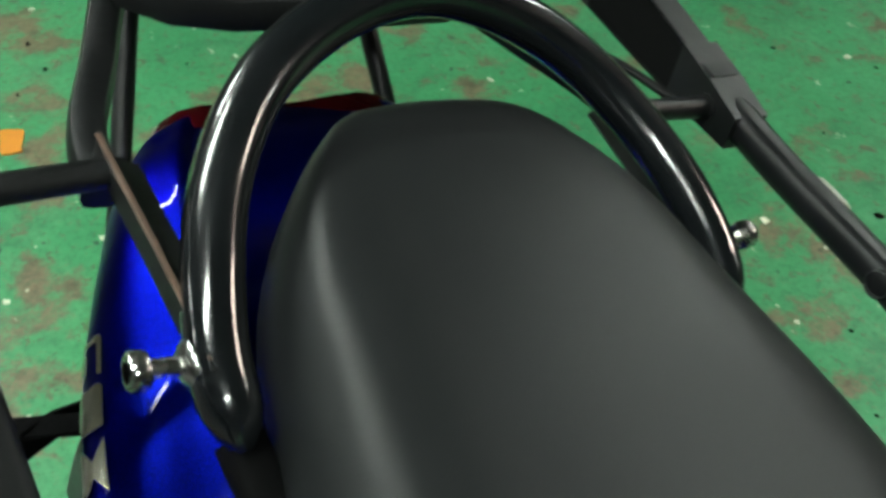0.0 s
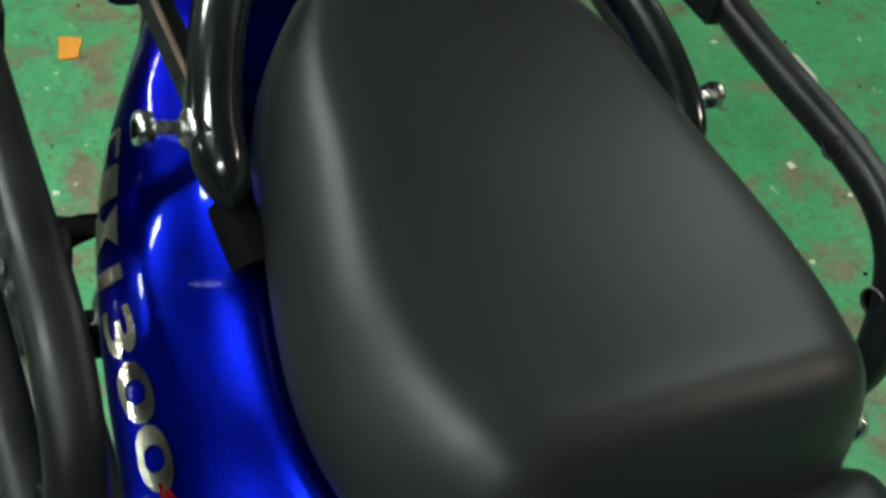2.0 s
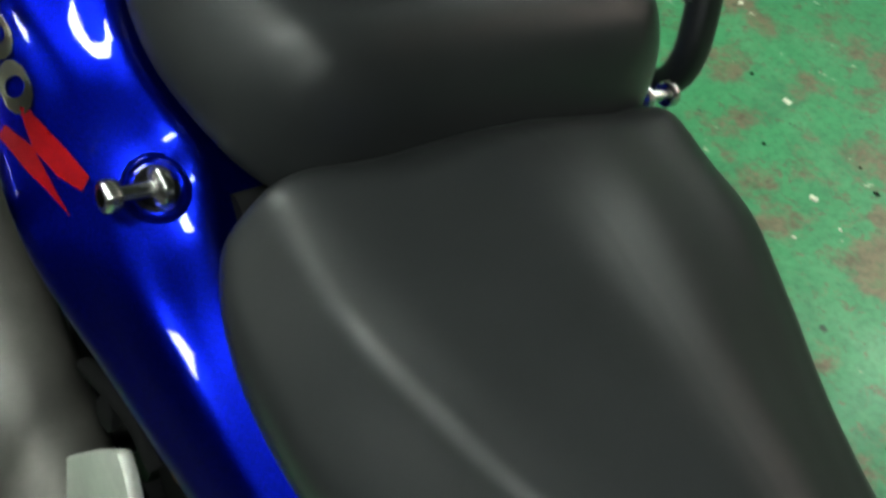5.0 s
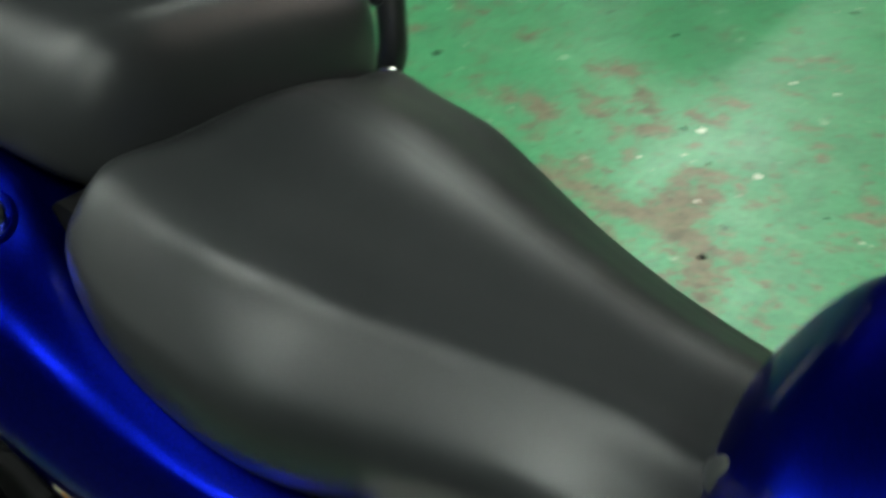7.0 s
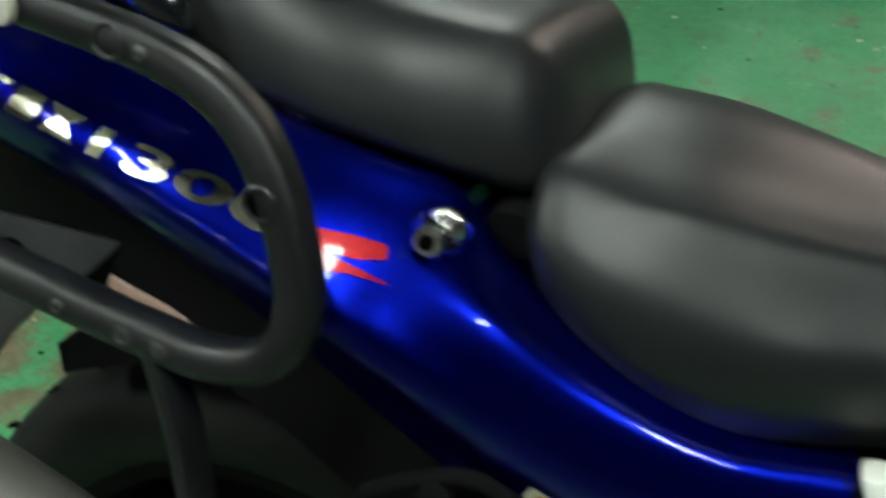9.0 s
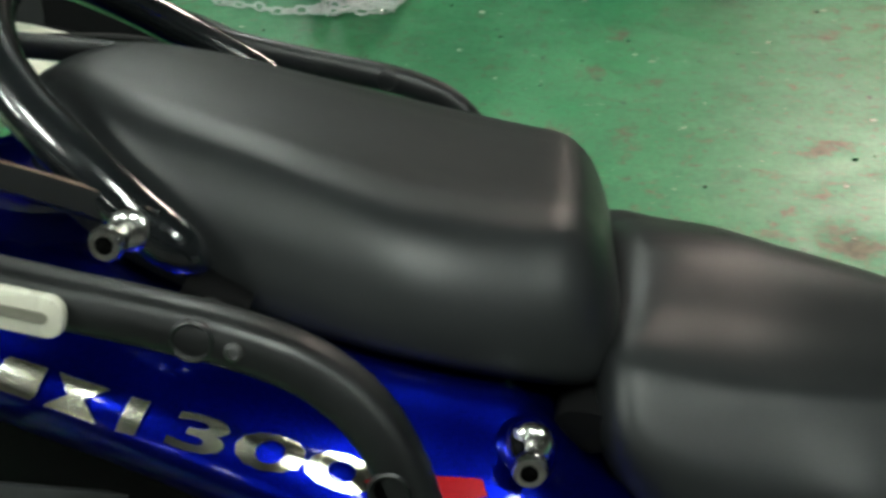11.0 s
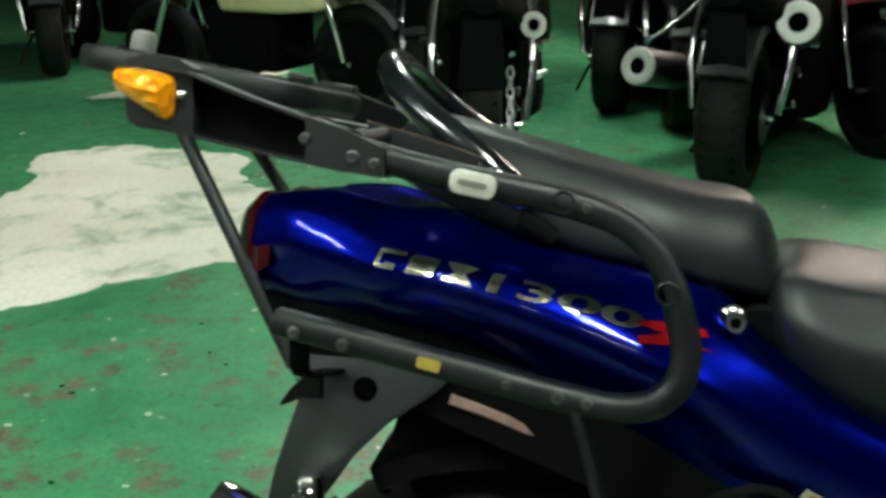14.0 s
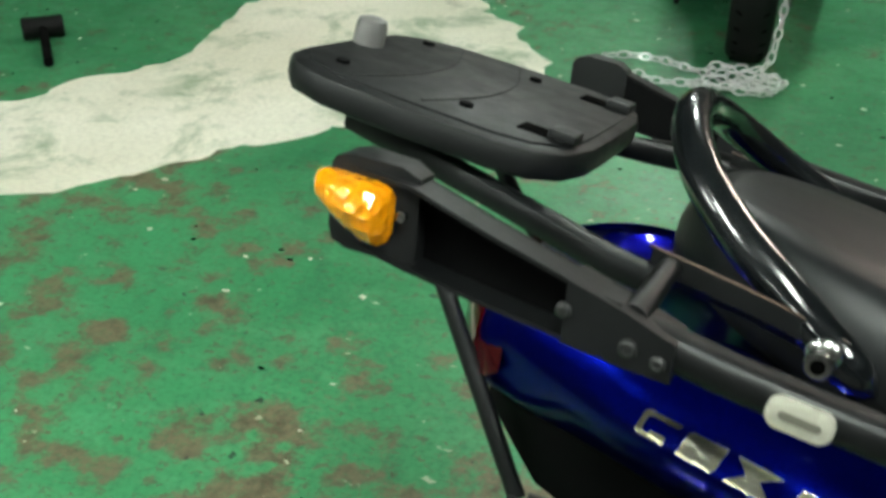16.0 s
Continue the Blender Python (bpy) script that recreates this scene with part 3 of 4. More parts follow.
# Black bar added to darken the gap where the deck showed bright.
part("seat_gap_bar", sweep([(0.192, -0.142, 0.803), (0.196, -0.10, 0.812), (0.196, 0.0, 0.814), (0.196, 0.10, 0.812), (0.192, 0.142, 0.803)], rounded(0.034, 0.030, 0.012, 3), 24, (0, 0, 1)), M_DARK, bike, "added black bar darkening the gap between the two seats")

# ---- fuel tank, frame spar and side panels ----
TANK = [(0.552, 0.050, 0.825, 0.780), (0.562, 0.100, 0.845, 0.755), (0.578, 0.128, 0.868, 0.735), (0.605, 0.155, 0.883, 0.715), (0.66, 0.185, 0.911, 0.70), (0.76, 0.205, 0.938, 0.69), (0.90, 0.20, 0.945, 0.69), (1.02, 0.15, 0.925, 0.70), (1.07, 0.06, 0.89, 0.74)]


def tank_mesh():
    xs = np.r_[np.linspace(0.552, 0.62, 16), np.linspace(0.64, 1.07, 18)]
    rows = []
    for x, (w, zt, zb) in zip(xs, smooth_keys(TANK, xs)):
        h = zt - zb
        half = spline([(0, zt), (0.45 * w, zt - 0.03 * h), (0.8 * w, zt - 0.18 * h), (w, zt - 0.5 * h), (0.96 * w, zt - 0.8 * h), (0.85 * w, zb)], 16)
        rows.append([(x, -y, z) for y, z in half] + [(x, y, z) for y, z in half[::-1][:-1]])
    return grid_mesh(rows, True)


tank = part("fuel_tank", tank_mesh(), M_BLUE, bike, "glossy deep blue fuel tank")
part("plug", lathe([(0, 0.010), (0.002, 0.0098), (0.003, 0.007), (0.003, 0.0005)], 16, along((0.565, -0.096, 0.818), (0.54, -0.125, 0.826))), M_GREYPLATE, tank, "grey rubber plug")
part("emblem", grid_mesh([[(x, y, z) for x, y, z in ((0.588 + 0.02 * a, 0.045 + 0.025 * b, 0.8745 + 0.03 * a - 0.011 * b) for b in (0, 1))] for a in np.linspace(0, 1.6, 5)]), M_SILVERDECAL, tank, "silver emblem on the tank")

spar = part("frame_spar", plate([(0.404, 0.706), (0.505, 0.716), (0.514, 0.60), (0.50, 0.47), (0.44, 0.47), (0.452, 0.60)], 0.03, pose(0, -0.122, 0, 90, 0, 0), 0.006), M_ALU, bike, "pale cast aluminium frame spar")
part("frame_spar", plate([(0.404, 0.706), (0.505, 0.716), (0.514, 0.60), (0.50, 0.47), (0.44, 0.47), (0.452, 0.60)], 0.03, pose(0, 0.152, 0, 90, 0, 0), 0.006), M_ALU, bike, "pale cast aluminium frame spar")
part("bolt", lathe([(0, 0.0085), (0.004, 0.0085), (0.006, 0.0072), (0.006, 0.005), (0.003, 0.0045), (0.003, 0.0002)], 16, along((0.470, -0.150, 0.7215), (0.470, -0.18, 0.7225)) @ Matrix.Diagonal((1.35, 1.35, 1.2, 1))), M_BOLT, spar, "dark socket-head bolt")


def side_fairing(s):
    rows = []
    for x, yt, yb, zt, zb in ((0.519, 0.148, 0.150, 0.722, 0.45), (0.531, 0.156, 0.162, 0.723, 0.40), (0.62, 0.172, 0.20, 0.728, 0.33), (0.80, 0.20, 0.235, 0.73, 0.28), (0.98, 0.20, 0.21, 0.74, 0.32), (1.06, 0.16, 0.16, 0.74, 0.42)):
        rows.append([(x, s * y, z) for y, z in ((yt - 0.02, zt + 0.004), (yt - 0.006, zt + 0.001), (yt, zt - 0.012), ((yt + yb) / 2 + 0.012, (zt + zb) / 2), (yb, zb), (yb - 0.012, zb))])
    return grid_mesh(rows, True)


part("side_fairing", side_fairing(-1), M_BLUE, bike, "deep blue side fairing below the tank")
part("side_fairing", side_fairing(1), M_BLUE, bike, "deep blue side fairing below the tank")
part("engine", box(0.36, 0.95, -0.14, 0.14, 0.26, 0.62, 0.03), M_DARK, bike, "black engine block")

# stickers on the right-hand side panel
def side_point(x, z, off):
    """The point of the right-hand side panel at x and height z, off metres outside it."""
    p = spline(cowl_section(x), 60)[24:]
    return Vector((x, -float(np.interp(-z, -p[:, 1], p[:, 0])) - off, z))


def sticker(x0, z0, length, height, tilt, material, off, label):
    """A thin patch on the side panel, laid along its surface."""
    rows = []
    for i in range(13):
        row = []
        for j in range(4):
            a, b = i / 12 * length, (j / 3 - 0.5) * height
            row.append(side_point(x0 + a * math.cos(tilt) - b * math.sin(tilt), z0 + a * math.sin(tilt) + b * math.cos(tilt), off))
        rows.append(row)
    return part("sticker", grid_mesh(rows), material, cowl, label)


TILT = radians(-29)
sticker(0.229, 0.665, 0.125, 0.015, TILT, M_STICKER, 0.0015, "narrow pale sticker with blue lettering")

# ---- grab rail, bobbins and brackets ----
RAIL = [(-0.012, -0.162, 0.900), (-0.040, -0.165, 0.924), (-0.075, -0.157, 0.952), (-0.115, -0.137, 0.980), (-0.148, -0.105, 1.007), (-0.170, -0.055, 1.030), (-0.177, 0.0, 1.040)]
rail_line = RAIL + [(x, -y, z) for x, y, z in RAIL[-2::-1]]


def rail_scale(u):
    e = min(u, 1 - u)
    return 0.25 + 0.75 * min(1, e / 0.035) ** 0.5


rail = part("grab_rail", sweep(rail_line, circle(0.0152, 16, 0.0152), 72, (0.3, 0, 1), rail_scale), M_RAIL, bike, "gloss black tubular grab rail arched behind the pillion seat")


def bobbin(base, tip, parent):
    a, b = Vector(base), Vector(tip)
    L = (b - a).length
    ob = part("bobbin", lathe([(0, 0.0005), (0, 0.0045), (0.002, 0.0048), (L - 0.010, 0.0045), (L - 0.009, 0.0085), (L - 0.0075, 0.0095), (L - 0.002, 0.0095), (L, 0.008), (L, 0.004), (L - 0.003, 0.0035), (L - 0.003, 0.0003)], 18, along(a, b)), M_BOBBIN, parent, "small chrome bobbin")
    # Black disc over the tip paints the shade of its thread hole.
    part("bore", lathe([(L + 0.0003, 0.0048), (L + 0.0006, 0.0044), (L + 0.0006, 0.0003)], 12, along(a, b)), M_HOLE, ob, "black disc painting the shade of a thread hole")
    part("washer", lathe([(-0.004, 0.009), (-0.003, 0.0115), (0.001, 0.0122), (0.003, 0.0115), (0.006, 0.0065), (0.006, 0.004)], 18, along(a, b)), M_BOBBIN, ob, "chrome washer")
    return ob


BOSS_X = 0.163
BOSS_V = min(np.linspace(0.05, 0.35, 61), key=lambda v: abs(cowl_at(BOSS_X, v)[1] + 0.178))
for s in (-1, 1):
    bobbin((-0.047, s * 0.176, 0.926), (-0.049, s * 0.205, 0.927), bike)
    c, n = Vector(cowl_at(BOSS_X, BOSS_V)), Vector(cowl_at(BOSS_X, BOSS_V, 0.01))
    c.y, n.y = -s * c.y, -s * n.y
    b = bobbin((0.164, s * (abs(c.y) - 0.002), c.z + 0.001), (0.164, s * 0.208, 0.814), bike)
    part("boss", lathe([(-0.006, 0.0215), (0.0004, 0.0182), (0.0014, 0.0168), (0.0017, 0.0158), (0.0013, 0.0149), (0.0004, 0.0142), (0.0002, 0.0136)], 32, along(c, n)), M_BLUE, b, "blue moulded rim round the bobbin")
    # Flat black disc paints the recess's shade; the cowl has no hollow here.
    part("recess_disc", lathe([(0.0003, 0.0126), (0.0007, 0.0116), (0.0005, 0.0100), (0.0020, 0.0086), (0.0030, 0.0070), (0.0030, 0.0005)], 24, along(c, n)), M_DARK, b, "black disc painting the shade of the bobbin recess")
    part("foot", sweep([(-0.026, s * 0.158, 0.892), (-0.012, s * 0.156, 0.884), (0.004, s * 0.152, 0.874)], rounded(0.024, 0.020, 0.008, 3), 10), M_DARK, rail, "black rubber foot under the rail end")

# flat steel brackets from the rail ends, and bars back to the carrier plate
for s in (-1, 1):
    tail = [(-0.036, 0.172, 0.924), (-0.090, 0.176, 0.942), (-0.165, 0.180, 0.962)]
    arm = part("bracket", sweep([(x, s * y, z) for x, y, z in tail], [(s * a, b) for a, b in ((-0.002, 0.012), (0.002, 0.012), (0.002, -0.002), (-0.022, -0.014), (-0.024, -0.011), (-0.002, 0.002))], 20), M_RACK, bike, "flat black steel bracket with a rusty edge", smooth=False)
    part("edge", sweep([(x, s * y, z + 0.0125) for x, y, z in tail], rounded(0.0036, 0.0016, 0.0006, 1), 14), M_RUST, arm, "rusty bare upper edge")
    part("carrier_bar", sweep([(x, s * y, z) for x, y, z in ((-0.150, 0.182, 0.950), (-0.178, 0.179, 0.955), (-0.25, 0.150, 0.967), (-0.34, 0.112, 0.982), (-0.44, 0.072, 0.998))], rounded(0.020, 0.020, 0.006, 2), 30), M_RACK, arm, "black square bar")
    part("spacer", joined(lathe([(0, 0.0005), (0, 0.008), (0.095, 0.008), (0.095, 0.0005)], 16, along((-0.150, s * 0.176, 0.962), (-0.153, s * 0.270, 0.955))), lathe([(0.075, 0.0105), (0.098, 0.0105)], 16, along((-0.150, s * 0.176, 0.962), (-0.153, s * 0.270, 0.955)))), M_RACK, arm, "black tubular spacer")
    if s > 0:
        part("cable", sweep([(-0.15, 0.238, 0.955), (-0.20, 0.215, 0.965), (-0.28, 0.165, 0.972), (-0.38, 0.12, 0.99)], circle(0.0035, 8), 24), M_RUBBER, arm, "thin black cable")

# ---- pannier frames ----
LOOP = [(-0.150, 0.948), (-0.100, 0.936), (-0.050, 0.926), (0.000, 0.917), (0.040, 0.908), (0.068, 0.897), (0.092, 0.877), (0.106, 0.853), (0.116, 0.822), (0.121, 0.796), (0.116, 0.771), (0.100, 0.755), (0.074, 0.749), (0.030, 0.754), (-0.040, 0.768), (-0.140, 0.788), (-0.190, 0.798), (-0.217, 0.803)]


def pannier_frame(s):
    Y = s * 0.268
    fr = part("pannier_frame", sweep([(x, Y, z) for x, z in LOOP], rounded(0.024, 0.026, 0.009, 3), 90, (0, 1, 0)), M_RACK, bike, "satin black steel pannier frame loop")
    # channel-shaped rear arm
    arm = [(-0.158, 0.966, 0.930), (-0.190, 0.974, 0.936), (-0.240, 0.990, 0.945), (-0.295, 1.010, 0.956), (-0.335, 1.016, 0.966)]
    rows_top = [[(x, Y + s * a, z) for a, z in ((-0.016, zt - 0.003), (-0.016, zt), (0.013, zt), (0.013, zt - 0.003))] for x, zt, zb in arm]
    rows_bot = [[(x, Y + s * a, z) for a, z in ((-0.016, zb), (-0.016, zb + 0.003), (0.013, zb + 0.003), (0.013, zb))] for x, zt, zb in arm]
    rows_web = [[(x, Y + s * a, z) for a, z in ((-0.016, zb), (-0.016, zt), (-0.012, zt), (-0.012, zb))] for x, zt, zb in arm]
    ch = part("channel_arm", joined(grid_mesh(rows_top, True), grid_mesh(rows_bot, True)), M_RACK, fr, "black channel arm with an open outer side", smooth=False)
    # Web coloured blacker than its arm to deepen the open channel's shade.
    part("web", grid_mesh(rows_web, True), M_DARK, ch, "web in duller black with the channel's shade painted in", smooth=False)
    part("end_block", grid_mesh([[(x, Y + s * a, z) for a, z in ((-0.017, zb), (-0.017, zt), (0.018, zt), (0.018, zb))] for x, zt, zb in ((-0.190, 0.9755, 0.9365), (-0.155, 0.964, 0.931), (-0.124, 0.951, 0.927))], True), M_RACK, fr, "solid joint block")
    part("tail_block", grid_mesh([[(x, Y + s * a, z) for a, z in ((-0.017, zb), (-0.017, zt), (w, zt), (w, zb))] for x, zt, zb, w in ((-0.292, 1.012, 0.956, 0.004), (-0.303, 1.019, 0.958, 0.008), (-0.335, 1.023, 0.962, 0.013), (-0.346, 1.020, 0.966, 0.012), (-0.351, 1.014, 0.974, 0.008))], True), M_PLASTIC, fr, "black lamp holder")
    part("turn_signal", turn_lens(s, Y), M_AMBER, fr, "faceted amber turn signal lens", smooth=False)
    part("lens_screw", lathe([(0, 0.004), (0.003, 0.0035), (0.0032, 0.0003)], 10, along((-0.299, Y + s * 0.012, 0.990), (-0.299, Y + s * 0.03, 0.990))), M_CHROME, fr)
    for x, z, r in ((-0.190, 0.957, 0.0050), (-0.150, 0.943, 0.0060), (-0.132, 0.938, 0.0050), (0.038, 0.909, 0.0045), (-0.197, 0.797, 0.0055), (-0.155, 0.789, 0.006), (-0.02, 0.764, 0.0045), (0.022, 0.756, 0.006), (0.045, 0.753, 0.0055)):
        part("bolt", lathe([(0, r), (0.003, r * 0.95), (0.004, r * 0.6), (0.0025, r * 0.5), (0.0025, 0.0003)], 12, along((x, Y + s * (0.011 if x > -0.118 else 0.0175), z), (x, Y + s * 0.05, z))), M_BOLT, fr, "dull steel bolt")
    for x, z in ((0.020, 0.913), (0.104, 0.845)):
        for side in (1, -1):
            q = along((x, Y + side * s * 0.0113, z), (x, Y + side * s * 0.05, z))
            rim = part("bore", lathe([(-0.001, 0.0102), (0.0022, 0.0098), (0.0030, 0.0088), (0.0012, 0.0074), (-0.001, 0.0070)], 18, q), M_RACK, fr, "worn rim of a bolt hole")
            # Closed black disc inside the rim stands for the hole's shade.
            part("hole", lathe([(0.0006, 0.0073), (0.0006, 0.0003)], 14, q), M_HOLE, rim, "black disc painting the shade of an open hole")
    rf = part("reflector", plate([(p[0] * 1.0, p[1]) for p in rounded(0.038, 0.020, 0.008, 4)], 0.006, Matrix.Translation((-0.052, Y + s * 0.0125, 0.925)) @ pose(0, 0, 0, 90, 0, 0) @ pose(0, 0, 0 if s < 0 else -0.006, 0, 0, -10), 0.002), M_REFL, fr, "cream oval reflector")
    part("inset", plate(rounded(0.024, 0.005, 0.0024, 3), 0.0008, Matrix.Translation((-0.052, Y + s * (0.0187), 0.925)) @ pose(0, 0, 0, 90, 0, 0) @ pose(0, 0, 0, 0, 0, -10)), M_INSET, rf, "grey inset bar")
    # diagonal stay and lower ties
    part("stay", sweep([(-0.402, s * 0.076, 0.990), (-0.377, s * 0.085, 0.950), (-0.285, s * 0.117, 0.800), (-0.245, s * 0.131, 0.735)], circle(0.0075, 12), 24), M_RACK, fr, "black diagonal stay")
    part("tie", sweep([(0.035, Y - s * 0.002, 0.748), (0.050, Y - s * 0.002, 0.70), (0.072, Y + s * 0.012, 0.62), (0.10, Y + s * 0.04, 0.50)], rounded(0.010, 0.028, 0.004, 2), 20, (0, 1, 0)), M_RACK, fr, "black lower tie bar")
    part("tie", sweep([(-0.198, Y - s * 0.004, 0.788), (-0.205, Y - s * 0.03, 0.755), (-0.200, Y - s * 0.09, 0.742), (-0.195, Y - s * 0.14, 0.735)], rounded(0.005, 0.018, 0.002, 2), 16, (1, 0, 0)), M_DARK, fr, "black lower mounting bracket")
    return fr


def turn_lens(s, Y):
    rows = []
    for x, w, top, low in ((-0.3580, 0.005, 1.0060, 0.9990), (-0.3565, 0.010, 1.0095, 0.9945), (-0.352, 0.017, 1.0115, 0.9905), (-0.342, 0.023, 1.0115, 0.9845), (-0.329, 0.027, 1.0100, 0.9770), (-0.318, 0.027, 1.0085, 0.9710), (-0.311, 0.024, 1.0065, 0.9690), (-0.307, 0.019, 1.0040, 0.9715), (-0.305, 0.012, 1.0000, 0.9770)):
        rows.append([(x, Y + s * (0.010 + a * w), low + b * (top - low)) for a, b in ((0, 1.0), (0.35, 1.0), (0.72, 0.93), (0.93, 0.76), (1.0, 0.55), (0.92, 0.32), (0.70, 0.12), (0.35, 0.02), (0, 0.0))])
    return grid_mesh(rows, True)


right_frame = pannier_frame(-1)
left_frame = pannier_frame(1)
left_frame.location += Vector((0, 0.002, 0.012))  # the two loops are not quite alike
part("label_plate", plate(rounded(0.020, 0.010, 0.002, 2), 0.0012, Matrix.Translation((-0.084, -0.2800, 0.777)) @ pose(0, 0, 0, 90, 0, 0) @ pose(0, 0, 0, 0, 0, -12)), M_YELLOW, right_frame, "small yellow label")
tab = [((-0.196, -0.205, 0.737), 0.014), ((-0.214, -0.180, 0.730), 0.013), ((-0.230, -0.158, 0.720), 0.009), ((-0.246, -0.140, 0.708), 0.006), ((-0.262, -0.120, 0.694), 0.0015)]
part("tie", grid_mesh([[(x + a, y, z + b * h) for a, b in ((0.0, -1.0), (0.0, 1.0), (0.003, 1.0), (0.003, -1.0))] for (x, y, z), h in tab], True), M_DARK, right_frame, "bent pointed black tab", smooth=False)

# ---- top case carrier ----
def carrier_outline():
    h = [(-0.262, 0.060), (-0.257, 0.095), (-0.238, 0.122), (-0.205, 0.138), (-0.135, 0.144), (-0.060, 0.144), (-0.030, 0.136), (-0.010, 0.112), (-0.001, 0.075), (0.0, 0.03)]
    return [(x, -y) for x, y in h] + [(x, y) for x, y in h[::-1]]


CARRIER = Matrix.Translation((-0.2345, 0, 1.0095)) @ pose(0, 0, 0, 0, 9.3, 0) @ Matrix.Translation((0, 0, -0.026))
carrier = part("carrier_plate", plate(carrier_outline(), 0.024, CARRIER, 0.006), M_PLASTIC, bike, "textured black plastic top case carrier plate")
inner = [(x * 0.92 - 0.011, y * 0.90) for x, y in carrier_outline()]
part("pad", plate(inner, 0.002, CARRIER @ Matrix.Translation((0, 0, 0.0238)), 0.0008), M_PLASTIC, carrier, "raised flat top pad")
for y in (-0.086, 0.086):
    # Raised black patch paints the dark inside of a slot.
    part("slot", box(-0.058, -0.028, y - 0.011, y + 0.011, 0.0260, 0.0272, 0.0, 1, CARRIER), M_HOLE, carrier, "black patch painting the shade of an open slot", smooth=False)
    part("catch", box(-0.034, -0.012, y - 0.012, y + 0.012, 0.0256, 0.034, 0.002, 2, CARRIER), M_PLASTIC, carrier, "black moulded catch")
    for x in (-0.105, -0.215):
        part("screw", lathe([(0, 0.006), (0.003, 0.0055), (0.0032, 0.0003)], 12, CARRIER @ Matrix.Translation((x, y, 0.0256))), M_DARK, carrier, "black screw head")
for x in (-0.19, -0.13):
    rib = sweep([(x, -0.115, 0.0259), (x + 0.022, -0.04, 0.0262), (x + 0.022, 0.04, 0.0262), (x, 0.115, 0.0259)], rounded(0.0025, 0.0018, 0.0006, 1), 16)
    bmesh.ops.transform(rib, matrix=CARRIER, verts=rib.verts)
    part("rib", rib, M_PLASTIC, carrier)
part("latch", lathe([(0, 0.014), (0.020, 0.014), (0.026, 0.012), (0.028, 0.006), (0.028, 0.0004)], 18, CARRIER @ Matrix.Translation((-0.240, 0.008, 0.022))), M_CLEARGREY, carrier, "grey plastic latch button")

# ---- exhaust, hanger plate, wheel, stand ----
part("hanger_plate", plate([(-0.232, 0.752), (-0.075, 0.748), (-0.10, 0.722), (-0.145, 0.690), (-0.178, 0.655), (-0.212, 0.605), (-0.265, 0.600), (-0.256, 0.640), (-0.232, 0.715)], 0.005, pose(0, -0.145, 0, 90, 0, 0), 0.0015), M_GREYPLATE, bike, "grey steel silencer hanger plate")
# Black disc on the solid plate paints the shade of a hole.
part("bore", lathe([(0, 0.012), (0.0012, 0.012), (0.0014, 0.010), (0.0004, 0.0095), (0.0004, 0.0003)], 18, along((-0.168, -0.1502, 0.722), (-0.168, -0.2, 0.722))), M_HOLE, bpy.data.objects["hanger_plate"], "black disc painting the shade of a lightening hole")
MUF = along((-0.300, -0.215, 0.612), (0.28, -0.175, 0.33))
muf = part("silencer", lathe([(0.075, 0.030), (0.078, 0.046), (0.20, 0.050), (0.42, 0.050), (0.50, 0.042), (0.60, 0.026)], 28, MUF), M_SILENCER, bike, "dull steel silencer")
part("end_cap", lathe([(0.0, 0.020), (0.0, 0.032), (0.004, 0.035), (0.045, 0.035), (0.050, 0.040), (0.078, 0.047), (0.078, 0.02)], 28, MUF), M_CHROME, muf, "chrome silencer end cap")
part("outlet", lathe([(0.001, 0.0205), (0.06, 0.0205), (0.06, 0.0005)], 20, MUF), M_HOLE, muf, "dark exhaust outlet")
part("clamp", joined(lathe([(0.062, 0.049), (0.062, 0.052), (0.084, 0.054), (0.084, 0.049)], 28, MUF), box(-0.225, -0.205, -0.178, -0.150, 0.600, 0.640, 0.004)), M_CHROME, muf, "chrome silencer clamp")


